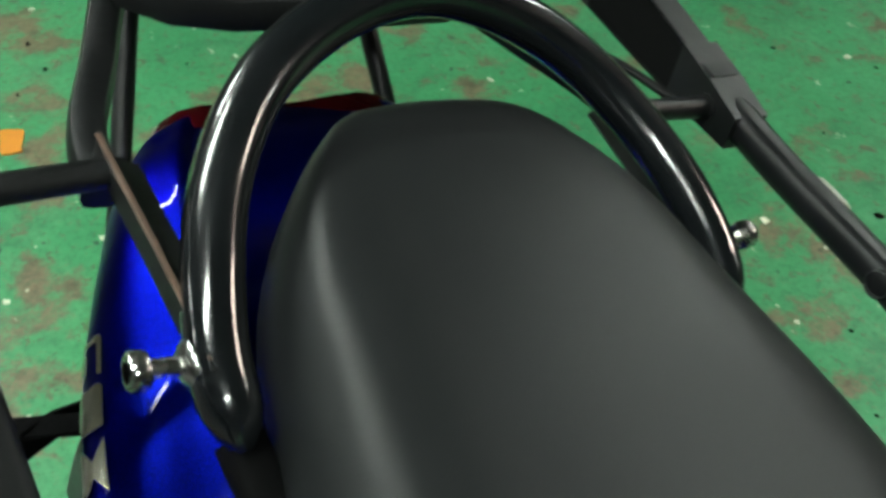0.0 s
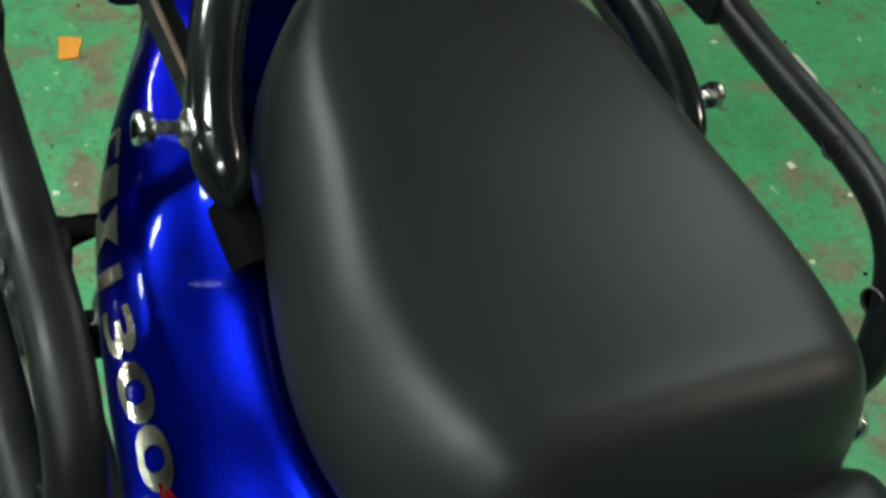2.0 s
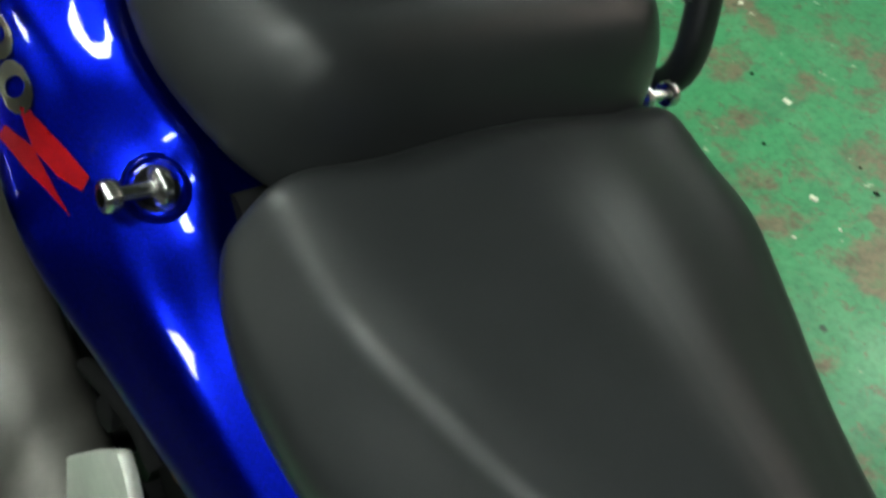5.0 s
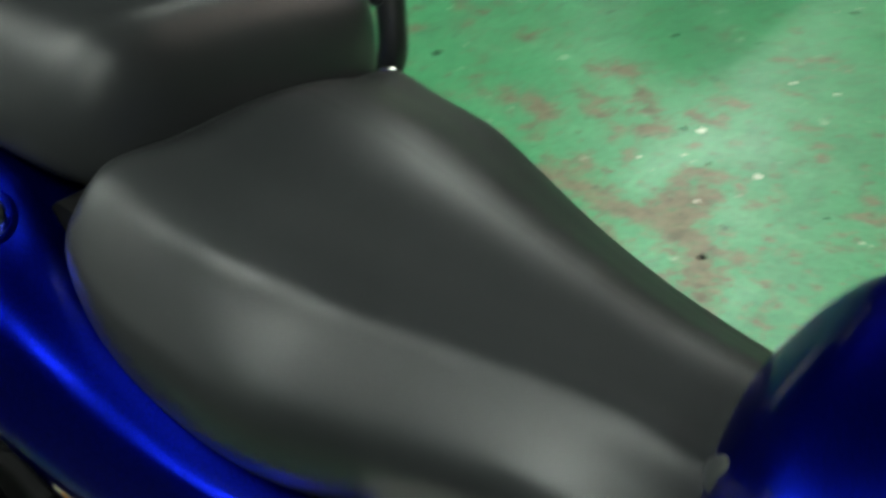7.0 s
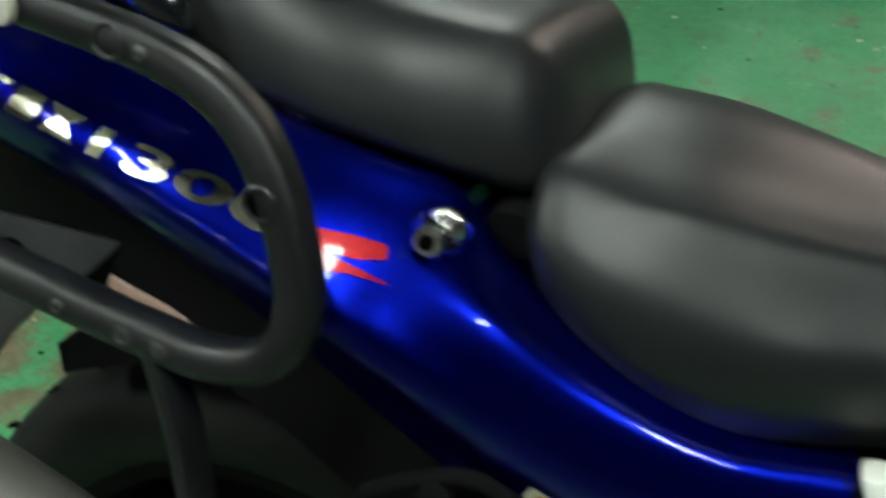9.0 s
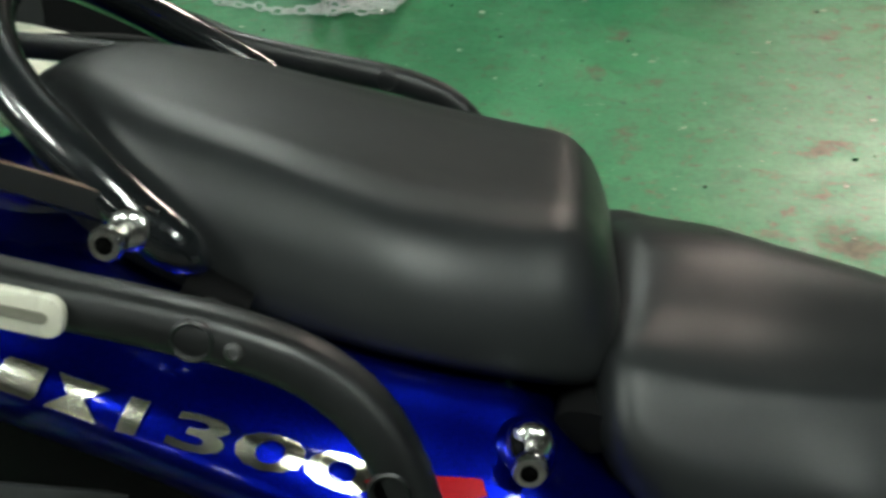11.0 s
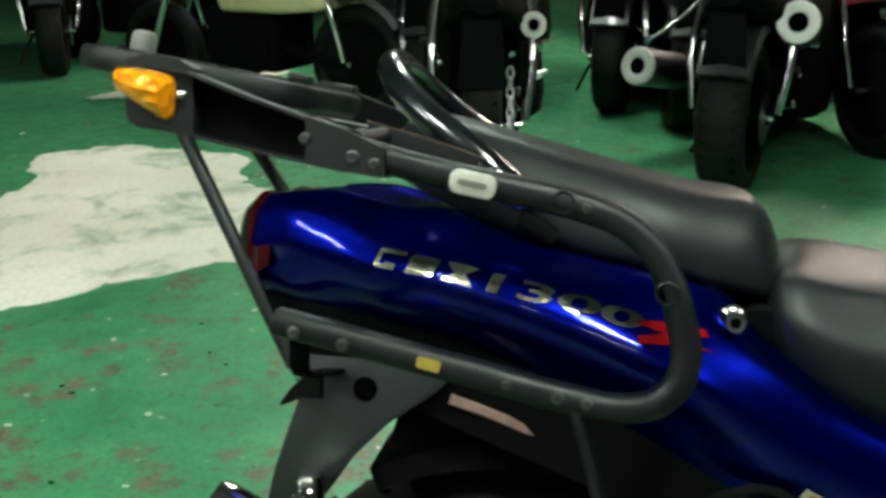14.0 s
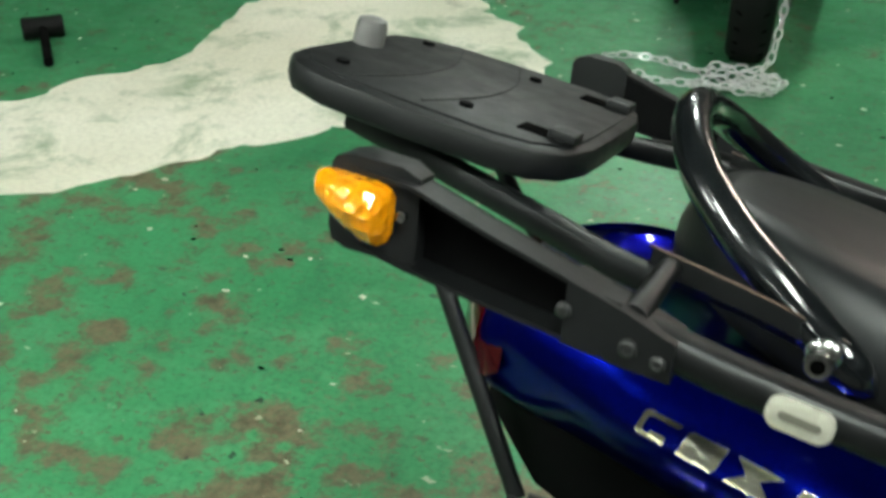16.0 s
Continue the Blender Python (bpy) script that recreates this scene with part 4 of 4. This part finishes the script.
def wheel(parent, m, r, w, rim_material, spokes=5, tyre_label="worn black tyre"):
    """A wheel about the y axis of m: tyre with rounded crown, rim with spokes."""
    turn = m @ pose(0, 0, 0, 90, 0, 0)
    prof = spline([(-w / 2 * 0.80, r * 0.70), (-w / 2, r * 0.80), (-w / 2 * 0.92, r * 0.91), (-w / 2 * 0.5, r * 0.982), (0, r), (w / 2 * 0.5, r * 0.982), (w / 2 * 0.92, r * 0.91), (w / 2, r * 0.80), (w / 2 * 0.80, r * 0.70)], 21)
    ty = part("tyre", lathe([tuple(p) for p in prof] + [(0, r * 0.66), tuple(prof[0])], 48, turn), M_RUBBER, parent, tyre_label)
    bms = []
    for i in range(30):
        a = 2 * math.pi * i / 30
        for s in (-1, 1):
            q = turn @ pose(0, 0, 0, 0, 0, math.degrees(a)) @ Matrix.Translation((r * 0.978, 0, s * w * 0.23)) @ pose(0, 0, 0, 35 * s, 0, 0)
            bms.append(box(-0.001, 0.0012, -0.003, 0.003, -w * 0.16, w * 0.16, 0, 1, q))
    # Near-black bars laid at the crown paint the grooves' shade.
    tagged(part("tread", joined(*bms), M_HOLE, ty, "near-black bars painting the shade of tread grooves", smooth=False), kind="stuff")
    rim = part("rim", joined(lathe([(-w * 0.40, r * 0.70), (-w * 0.42, r * 0.72), (-w * 0.38, r * 0.66), (0, r * 0.60), (w * 0.38, r * 0.66), (w * 0.42, r * 0.72), (w * 0.40, r * 0.70), (0, r * 0.665), (-w * 0.40, r * 0.70)], 40, turn), lathe([(-w * 0.45, 0.02), (-w * 0.45, 0.045), (w * 0.45, 0.045), (w * 0.45, 0.02)], 20, turn), *[box(0.03, r * 0.64, -0.016, 0.016, -0.02, 0.02, 0.006, 1, turn @ pose(0, 0, 0, 0, 0, 360 * i / spokes)) for i in range(spokes)]), rim_material, parent, "cast rim")
    return ty


wheel(bike, pose(-0.02, 0, 0.318), 0.318, 0.185, M_DARK)
part("hugger", grid_mesh([[(-0.02 + rr * math.cos(a), y, 0.318 + rr * math.sin(a)) for y, rr in ((-0.112, 0.325), (-0.105, 0.348), (0, 0.356), (0.105, 0.348), (0.112, 0.325), (0, 0.345))] for a in np.linspace(radians(60), radians(116), 20)], True), M_DARK, bike, "black rear wheel hugger")
part("hugger_edge", sweep([(-0.086, -0.150, 0.7185), (-0.04, -0.150, 0.7045), (0.002, -0.150, 0.690)], rounded(0.004, 0.010, 0.0015, 1), 8), M_RUSTPALE, bike, "pale rusty edge strip")
part("mud_flap", plate([(-0.165, 0.645), (-0.15, 0.70), (0.05, 0.70), (0.05, 0.60), (-0.12, 0.60)], 0.05, pose(0, 0.0, 0, 90, 0, 0), 0.004), M_DARK, bike, "black inner mudguard")
for s in (-1, 1):
    part("swingarm", sweep([(-0.02, s * 0.125, 0.318), (0.20, s * 0.12, 0.36), (0.42, s * 0.09, 0.40)], rounded(0.035, 0.07, 0.012, 2), 12), M_DARK, bike, "black swingarm")
part("axle", lathe([(-0.15, 0.0005), (-0.15, 0.014), (0.15, 0.014), (0.15, 0.0005)], 14, pose(-0.02, 0, 0.318, 90, 0, 0)), M_STEEL, bike, "steel rear axle")
part("footrest", sweep([(0.30, -0.13, 0.40), (0.29, -0.20, 0.42), (0.285, -0.27, 0.425)], circle(0.014, 12), 10), M_RUBBER, bike, "rubber footrest")
part("footrest_bracket", plate([(0.24, 0.60), (0.36, 0.56), (0.38, 0.46), (0.33, 0.38), (0.27, 0.40), (0.29, 0.48)], 0.012, pose(0, -0.135, 0, 90, 0, 0), 0.003), M_STEEL, bike, "cast footrest bracket")
heel = part("heel_plate", plate([(0.198, 0.639), (0.212, 0.632), (0.240, 0.599), (0.225, 0.540), (0.190, 0.468), (0.126, 0.462), (0.120, 0.532), (0.160, 0.590)], 0.010, pose(0, -0.192, 0, 90, 0, 0), 0.003), M_ALUDULL, bike, "pale cast aluminium heel plate")
part("linkage", sweep([(0.130, -0.196, 0.640), (0.165, -0.196, 0.660), (0.200, -0.193, 0.668), (0.228, -0.19, 0.655)], circle(0.006, 10), 14), M_DARK, bike, "black linkage rod")
part("linkage_bolt", lathe([(0, 0.012), (0.006, 0.012), (0.008, 0.009), (0.008, 0.0005)], 8, along((0.178, -0.196, 0.652), (0.178, -0.23, 0.655))), M_DARK, bike, "dull hexagon bolt")
# Black strip stands in for the shaded gap between seat and tank.
lip = [(-0.112, 0.733), (-0.124, 0.750), (-0.126, 0.768), (-0.098, 0.787), (-0.062, 0.799), (0.0, 0.815)]
part("tank_gap_strip", sweep([(0.574, y, z) for y, z in lip] + [(0.574, -y, z) for y, z in lip[-2::-1]], circle(0.0075, 10), 40, (1, 0, 0)), M_DARK, bike, "black strip in place of the shaded gap between seat and tank")
wheel(bike, pose(1.42, 0, 0.300), 0.300, 0.125, M_DARK)
for s in (-1, 1):
    part("fork_leg", sweep([(1.42, s * 0.095, 0.30), (1.30, s * 0.095, 0.60), (1.17, s * 0.095, 0.92)], circle(0.026, 12), 8), M_DARK, bike, "black fork leg")
    part("handlebar", sweep([(1.16, s * 0.10, 0.93), (1.12, s * 0.20, 0.94), (1.05, s * 0.33, 0.91)], circle(0.014, 10), 10), M_RACK, bike, "black clip-on handlebar")
part("fork_clamp", box(1.10, 1.24, -0.13, 0.13, 0.86, 0.90, 0.012, 2), M_DARK, bike, "black fork clamp")
part("side_stand", sweep([(0.46, 0.12, 0.28), (0.44, 0.20, 0.17), (0.43, 0.272, 0.066)], circle(0.012, 12), 10), M_RACK, bike, "black side stand")

# ---- lettering of the side sticker ----
def sticker_point(a, b, off):
    return side_point(0.229 + a * math.cos(TILT) - b * math.sin(TILT), 0.665 + a * math.sin(TILT) + b * math.cos(TILT), off)


word = text_mesh("OVER", 1.0, 0.05)
for v in word.verts:
    v.co = sticker_point(0.0225 + v.co.x * 0.0125, -0.0042 + v.co.y * 0.0125, 0.0023)
part("lettering", word, M_STICKBLUE, cowl, "dark blue letters")
for i in range(4):
    a = 0.066 + i * 0.0095
    part("bar", grid_mesh([[sticker_point(a + u * 0.007, -0.0035 + w * 0.0075, 0.0023) for w in (0, 1)] for u in (0, 1)]), M_STICKBLUE, cowl, "dark blue bar")
bm = bmesh.new()
bm.faces.new([bm.verts.new(sticker_point(0.0125 + 0.006 * math.cos(t), 0.006 * math.sin(t), 0.0022)) for t in np.linspace(0, 2 * math.pi, 16, endpoint=False)])
part("disc", bm, M_ORANGE, cowl, "orange disc emblem")
bm = bmesh.new()
bm.faces.new([bm.verts.new(sticker_point(0.105 + 0.017 * math.cos(t), 0.024 + 0.008 * math.sin(t), 0.0016)) for t in np.linspace(0, 2 * math.pi, 20, endpoint=False)])
part("oval_sticker", bm, M_STICKER, cowl, "oval pale sticker")
bm = bmesh.new()
bm.faces.new([bm.verts.new(sticker_point(0.105 + 0.014 * math.cos(t), 0.024 + 0.006 * math.sin(t), 0.0023)) for t in np.linspace(0, 2 * math.pi, 20, endpoint=False)])
part("disc", bm, M_ORANGE, cowl, "orange oval print")


# ---- other motorcycles parked in the workshop ----
def parked_bike(m, label, paint, tyre_w=0.18, exhausts=((0.30, -0.16, 0.46),), exh_r=0.055, fender=True, red_lamp=True, glints=0, case=False, faired=True):
    """A motorcycle seen from behind; its tail at the origin side, facing +y of m."""
    ob = thing("motorcycle", label, "motorcycle", m, "parked motorcycles")
    wheel(ob, pose(0, 0, 0.315, 0, 0, 90), 0.315, tyre_w, M_DARK)
    wheel(ob, pose(0, 1.45, 0.30, 0, 0, 90), 0.30, 0.12, M_DARK)
    if fender:
        part("mudguard", grid_mesh([[(x, 0.02 + rr * math.cos(a), 0.315 + rr * math.sin(a)) for x, rr in ((-0.11, 0.34), (-0.10, 0.375), (0, 0.385), (0.10, 0.375), (0.11, 0.34), (0, 0.365))] for a in np.linspace(radians(70), radians(146), 16)], True), M_GREYFENDER, ob, "dark grey rear mudguard")
    for s in (-1, 1):
        part("swingarm", sweep([(s * 0.13, 0.0, 0.315), (s * 0.12, 0.25, 0.34), (s * 0.09, 0.5, 0.38)], rounded(0.035, 0.06, 0.012, 2), 8), M_DARK, ob, "dark swingarm")
        part("fork_leg", sweep([(s * 0.10, 1.45, 0.30), (s * 0.10, 1.32, 0.62), (s * 0.10, 1.20, 0.98)], circle(0.026, 12), 8), M_CHROME, ob, "bright fork leg")
        part("shock_absorber", sweep([(s * 0.17, 0.02, 0.33), (s * 0.20, 0.06, 0.55), (s * 0.18, 0.16, 0.80)], circle(0.020, 12), 10), M_CHROME, ob, "chrome shock absorber")
    part("axle", lathe([(-0.16, 0.0005), (-0.16, 0.013), (0.16, 0.013), (0.16, 0.0005)], 12, pose(0, 0, 0.315, 0, 90, 0)), M_CHROME, ob, "bright axle")
    part("brake_disc", lathe([(-0.003, 0.06), (-0.003, 0.11), (0.003, 0.11), (0.003, 0.06)], 28, pose(0.125, 0, 0.315, 0, 90, 0)), M_STEEL, ob, "steel brake disc")
    part("engine", joined(box(-0.20, 0.20, 0.45, 0.95, 0.24, 0.60, 0.04), lathe([(-0.24, 0.10), (-0.22, 0.13), (0.22, 0.13), (0.24, 0.10)], 20, pose(0, 0.62, 0.36, 0, 90, 0))), M_DARK, ob, "dark engine block")
    part("tail", grid_mesh([[(x, y, z) for x, z in spline([(-w, z0), (-w * 0.9, z1 - 0.03), (0, z1), (w * 0.9, z1 - 0.03), (w, z0), (0, z0 - 0.02)], 18)] for y, w, z0, z1 in ((-0.32, 0.06, 0.80, 0.86), (-0.22, 0.11, 0.76, 0.88), (0.0, 0.15, 0.72, 0.88), (0.3, 0.17, 0.66, 0.84), (0.5, 0.15, 0.62, 0.80))], True), paint, ob, "painted tail section")
    part("seat", grid_mesh([[(x, y, z) for x, z in spline([(-w, z0), (-w * 0.9, z1 - 0.02), (0, z1), (w * 0.9, z1 - 0.02), (w, z0), (0, z0 - 0.01)], 18)] for y, w, z0, z1 in ((-0.2, 0.08, 0.88, 0.92), (0.0, 0.13, 0.87, 0.93), (0.3, 0.15, 0.82, 0.88), (0.55, 0.11, 0.79, 0.84))], True), M_VINYL, ob, "black vinyl seat")
    part("fuel_tank", grid_mesh([[(x, y, z) for x, z in spline([(-w, z0), (-w, (z0 + z1) / 2), (-w * 0.6, z1), (w * 0.6, z1), (w, (z0 + z1) / 2), (w, z0)], 18)] for y, w, z0, z1 in ((0.52, 0.07, 0.78, 0.84), (0.60, 0.14, 0.72, 0.95), (0.85, 0.18, 0.68, 1.02), (1.05, 0.14, 0.72, 0.98))], True), paint, ob, "painted fuel tank")
    part("handlebar", sweep([(-0.36, 1.05, 1.02), (-0.2, 1.15, 1.03), (0.2, 1.15, 1.03), (0.36, 1.05, 1.02)], circle(0.013, 10), 16), M_RACK, ob, "black handlebar")
    if red_lamp:
        part("tail_lamp", box(-0.06, 0.06, -0.335, -0.31, 0.80, 0.85, 0.008), M_RED, ob, "red tail lamp")
    for ex, ey, ez in exhausts:
        q = along((ex, ey, ez), (ex * 0.55, ey + 0.8, ez - 0.16))
        si = part("silencer", lathe([(0.006, exh_r * 0.93), (0.02, exh_r), (0.36, exh_r), (0.46, exh_r * 0.5), (0.80, exh_r * 0.42)], 24, q), M_STEEL, ob, "steel silencer")
        part("end_ring", lathe([(0.03, exh_r * 0.42), (0.0, exh_r * 0.46), (-0.004, exh_r * 0.55), (0.0, exh_r * 0.97), (0.012, exh_r * 1.02)], 24, q), M_ALU, si, "pale polished end ring")
        part("outlet", lathe([(0.004, exh_r * 0.46), (0.05, exh_r * 0.44), (0.05, 0.0005)], 20, q), M_HOLE, si, "dark outlet")
        part("hanger", sweep([(ex, ey + 0.12, ez + exh_r), (ex * 0.8, ey + 0.16, ez + 0.16), (ex * 0.5, ey + 0.2, ez + 0.30)], rounded(0.012, 0.022, 0.004, 2), 10), M_CHROME, si, "bright hanger stay")
    if faired:
        part("lower_fairing", grid_mesh([[(x, y, z) for x, z in spline([(-w, z0), (-w * 1.05, (z0 + z1) / 2), (-w * 0.8, z1), (w * 0.8, z1), (w * 1.05, (z0 + z1) / 2), (w, z0), (0, z0 - 0.02)], 20)] for y, w, z0, z1 in ((0.30, 0.14, 0.42, 0.72), (0.42, 0.22, 0.26, 0.76), (0.8, 0.26, 0.20, 0.78), (1.1, 0.24, 0.26, 0.84), (1.22, 0.16, 0.40, 0.80))], True), M_DARK, ob, "dark engine fairing")
    part("number_plate_holder", plate([(-0.09, 0.50), (0.09, 0.50), (0.07, 0.76), (-0.07, 0.76)], 0.012, pose(0, -0.26, 0, 90, 0, 0), 0.003), M_DARK, ob, "black plate holder")
    if case:
        part("side_case", grid_mesh([[(x, y, z + 0.73) for x, z in rounded(2 * w, h, 0.05, 4)] for y, w, h in ((0.10, 0.24, 0.20), (0.13, 0.28, 0.26), (0.35, 0.30, 0.30), (0.75, 0.30, 0.30), (0.80, 0.26, 0.24))], True), paint, ob, "cream painted side case")
    rng = random.Random(glints)
    for i in range(glints):
        x, y, z = rng.choice((-1, 1)) * rng.uniform(0.12, 0.22), rng.uniform(0.30, 0.42), rng.uniform(0.30, 0.72)
        q = pose(x, y, z, rng.uniform(40, 140), rng.uniform(-60, 60), rng.uniform(0, 360))
        r, h = rng.uniform(0.008, 0.024), rng.uniform(0.012, 0.09)
        part("fitting", lathe([(0, 0.0005), (0, r * 0.8), (0.003, r), (h * 0.6, r), (h * 0.65, r * 0.6), (h, r * 0.6), (h, 0.0005)], 10, q), (M_CHROME, M_ZINC, M_ZINC, M_GREYPLATE)[i % 4], ob, "bright metal fitting")
    part("side_stand", sweep([(-0.16, 0.62, 0.27), (-0.26, 0.60, 0.10), (-0.30, 0.59, 0.01)], circle(0.011, 10), 8), M_RACK, ob, "black side stand")
    return ob


parked_bike(pose(-0.52, 3.30, 0, 0, 0, 8), "dark motorcycle with chrome parts standing beside a loose chain", M_DARK, 0.15, ((0.202, 0.073, 0.70),), 0.052, False, red_lamp=False, glints=26)
parked_bike(pose(0.48, 3.62, 0, 0, 0, -16), "dark motorcycle with a grey rear mudguard and pale silencer", M_DARK, 0.20, ((-0.489, 0.255, 0.457), (0.217, 0.041, 0.70)), 0.085, red_lamp=False, glints=18)
parked_bike(pose(1.22, 4.35, 0, 0, 0, 24), "dark red motorcycle crowded with chrome parts", M_DARKRED, 0.18, (), 0.085, False, red_lamp=False, glints=46)
parked_bike(pose(-1.42, 4.95, 0, 0, 0, 72), "cream faired motorcycle in the dark behind others", M_CREAMPAINT, 0.18, (), 0.05, red_lamp=False, case=True, faired=False)
parked_bike(pose(-2.2, 8.6, 0, 0, 0, 0), "dark motorcycle with a red tail lamp", M_DARKRED, 0.18, ((0.25, -0.1, 0.5),), 0.05)
parked_bike(pose(-3.95, 6.1, 0, 0, 0, 25), "blue motorcycle with a red tail lamp", M_BLUE, 0.18, (), 0.05)
parked_bike(pose(-3.2, 9.4, 0, 0, 0, -8), "dark motorcycle at the back of the workshop", M_DARK, 0.18, (), 0.05)
parked_bike(pose(0.2, 8.4, 0, 0, 0, 10), "dark motorcycle at the back of the workshop", M_DARK, 0.18, (), 0.05)
parked_bike(pose(-2.9, 6.6, 0, 0, 0, 75), "dark motorcycle standing across the aisle", M_DARK, 0.18, (), 0.05, faired=False)
parked_bike(pose(-2.0, 6.9, 0, 0, 0, 12), "dark red motorcycle with a red tail lamp", M_DARKRED, 0.18, (), 0.05)
parked_bike(pose(1.9, 4.3, 0, 0, 0, -12), "dark red motorcycle with bright chrome parts", M_DARKRED, 0.18, ((-0.3, 0.1, 0.5),), 0.05, False, glints=30)
parked_bike(pose(2.4, 6.2, 0, 0, 0, 16), "dark motorcycle crowded beside others", M_DARK, 0.18, ((0.25, -0.1, 0.5),), 0.05)

parked_bike(pose(-0.05, 5.3, 0, 0, 0, -6), "dark motorcycle crowded behind the front row", M_DARK, 0.18, ((0.26, 0.0, 0.5),), 0.05, glints=14)
parked_bike(pose(0.80, 5.7, 0, 0, 0, 8), "dark motorcycle crowded behind the front row", M_DARK, 0.18, (), 0.05, glints=14)
parked_bike(pose(-0.75, 5.9, 0, 0, 0, 4), "dark motorcycle crowded behind the front row", M_DARK, 0.18, (), 0.05, glints=10)

parked_bike(pose(0.32, 4.85, 0, 0, 0, 5), "dark motorcycle crowded behind the front row", M_DARK, 0.18, ((0.24, 0.0, 0.52),), 0.05, red_lamp=False, glints=16)
parked_bike(pose(-0.98, 4.75, 0, 0, 0, -5), "dark motorcycle crowded behind the front row", M_DARK, 0.18, ((0.24, 0.0, 0.52),), 0.045, red_lamp=False, glints=16)
parked_bike(pose(1.75, 5.3, 0, 0, 0, 14), "dark red motorcycle crowded behind the front row", M_DARKRED, 0.18, (), 0.05, glints=24)


# ---- loose chain lock on the floor ----
CHAIN_HEAP = Vector((-0.49, 2.98, 0.0))


def chain():
    link = [(0.025 * math.cos(t), 0.013 * math.sin(t)) for t in np.linspace(0, 2 * math.pi, 10, endpoint=False)]
    rng = random.Random(4)
    way = [CHAIN_HEAP + Vector(p) for p in ((-0.06, 0.05, 0.012), (-0.18, 0.10, 0.012), (-0.30, 0.15, 0.012), (-0.42, 0.15, 0.013), (-0.50, 0.10, 0.012), (-0.50, 0.04, 0.013), (-0.42, 0.0, 0.012), (-0.34, -0.02, 0.013), (-0.26, -0.06, 0.012), (-0.18, -0.05, 0.014))]
    for i in range(16):
        a = i * 1.1
        way.append(CHAIN_HEAP + Vector((0.125 * math.cos(a) + rng.uniform(-0.03, 0.03), 0.085 * math.sin(a * 1.27) + rng.uniform(-0.03, 0.03), 0.014 + 0.0016 * i + rng.uniform(0, 0.010))))
    way += [CHAIN_HEAP + Vector(p) for p in ((0.07, 0.10, 0.06), (0.09, 0.16, 0.16), (0.09, 0.22, 0.30), (0.085, 0.28, 0.45), (0.08, 0.33, 0.56))]
    rough = spline(way, 600)
    line = spline(way, int(np.linalg.norm(np.diff(rough, axis=0), axis=1).sum() / 0.040))
    rows = []
    for k in range(10):
        c, d = Vector((*link[k], 0)), (Vector((*link[(k + 1) % 10], 0)) - Vector((*link[k - 1], 0))).normalized()
        up = Vector((0, 0, 1))
        rows.append([c + 0.0044 * (math.cos(w) * up + math.sin(w) * d.cross(up)) for w in np.linspace(0, 2 * math.pi, 5, endpoint=False)])
    me = mesh_of("link", grid_mesh(rows + [rows[0]], True, False), M_ZINC)
    ob = thing("chain", "bright steel chain heaped on the floor beside a wheel", "chain")
    for i, (p, q) in enumerate(zip(line, line[1:])):
        li = new("link", me)
        li.parent = ob
        li.matrix_basis = along(p, q) @ pose(0, 0, 0, 0, 0, 90 * (i % 2) + rng.uniform(-25, 25)) @ pose(0, 0, 0, 0, 90, 0)
    return ob


chain()

# ---- hammer on the floor ----
ham = thing("hammer", "dark rubber-headed hammer lying on the green floor", "hammer", pose(-2.98, 2.42, 0.045, 0, 0, 44))
part("head", lathe([(-0.075, 0.0005), (-0.075, 0.036), (-0.068, 0.042), (-0.03, 0.040), (0.03, 0.040), (0.068, 0.042), (0.075, 0.036), (0.075, 0.0005)], 20, pose(0, 0, 0, 0, 90, 0)), M_RUBBER, ham, "black rubber head")
part("handle", sweep([(0, -0.02, 0), (0, -0.15, -0.015), (0, -0.34, -0.025)], circle(0.017, 12), 10), M_DARK, ham, "dark handle")


# ---- flakes and grit on the floor ----
def grit(name, n, material, size, seed, label, area):
    rng = random.Random(seed)
    bm = bmesh.new()
    for _ in range(n):
        x, y = rng.uniform(*area[:2]), rng.uniform(*area[2:])
        s, k = size * rng.uniform(0.4, 1.5), rng.randint(4, 6)
        a0, q = rng.uniform(0, 6.28), rng.uniform(0.4, 1.0)
        ring = []
        for i in range(k):
            a = a0 + 2 * math.pi * i / k
            r = s * rng.uniform(0.6, 1.2)
            ring.append((x + r * math.cos(a), y + r * q * math.sin(a)))
        lo = [bm.verts.new((px, py, 0.0003)) for px, py in ring]
        hi = [bm.verts.new((x + (px - x) * 0.8, y + (py - y) * 0.8, 0.0015 + 0.15 * s * rng.random())) for px, py in ring]
        bm.faces.new(hi)
        for i in range(k):
            bm.faces.new((lo[i], lo[(i + 1) % k], hi[(i + 1) % k], hi[i]))
    return solid(name, bm, material, label, "grit", kind="stuff", smooth=False)


grit("paint_flakes", 420, M_STICKER, 0.009, 3, "pale paint flakes scattered on the floor", (-4, 3, -1, 6))
grit("oil_crumbs", 420, M_HOLE, 0.008, 5, "black oily crumbs scattered on the floor", (-4, 3, -1, 6))
leaf = plate(ragged([(-0.03, -0.02), (0.03, -0.015), (0.035, 0.02), (-0.02, 0.025)], 0.01, 0.02), 0.004, pose(-1.628, 0.203, 0.0005))
solid("scrap", leaf, M_ORANGE, "small orange scrap lying on the floor", "scrap")
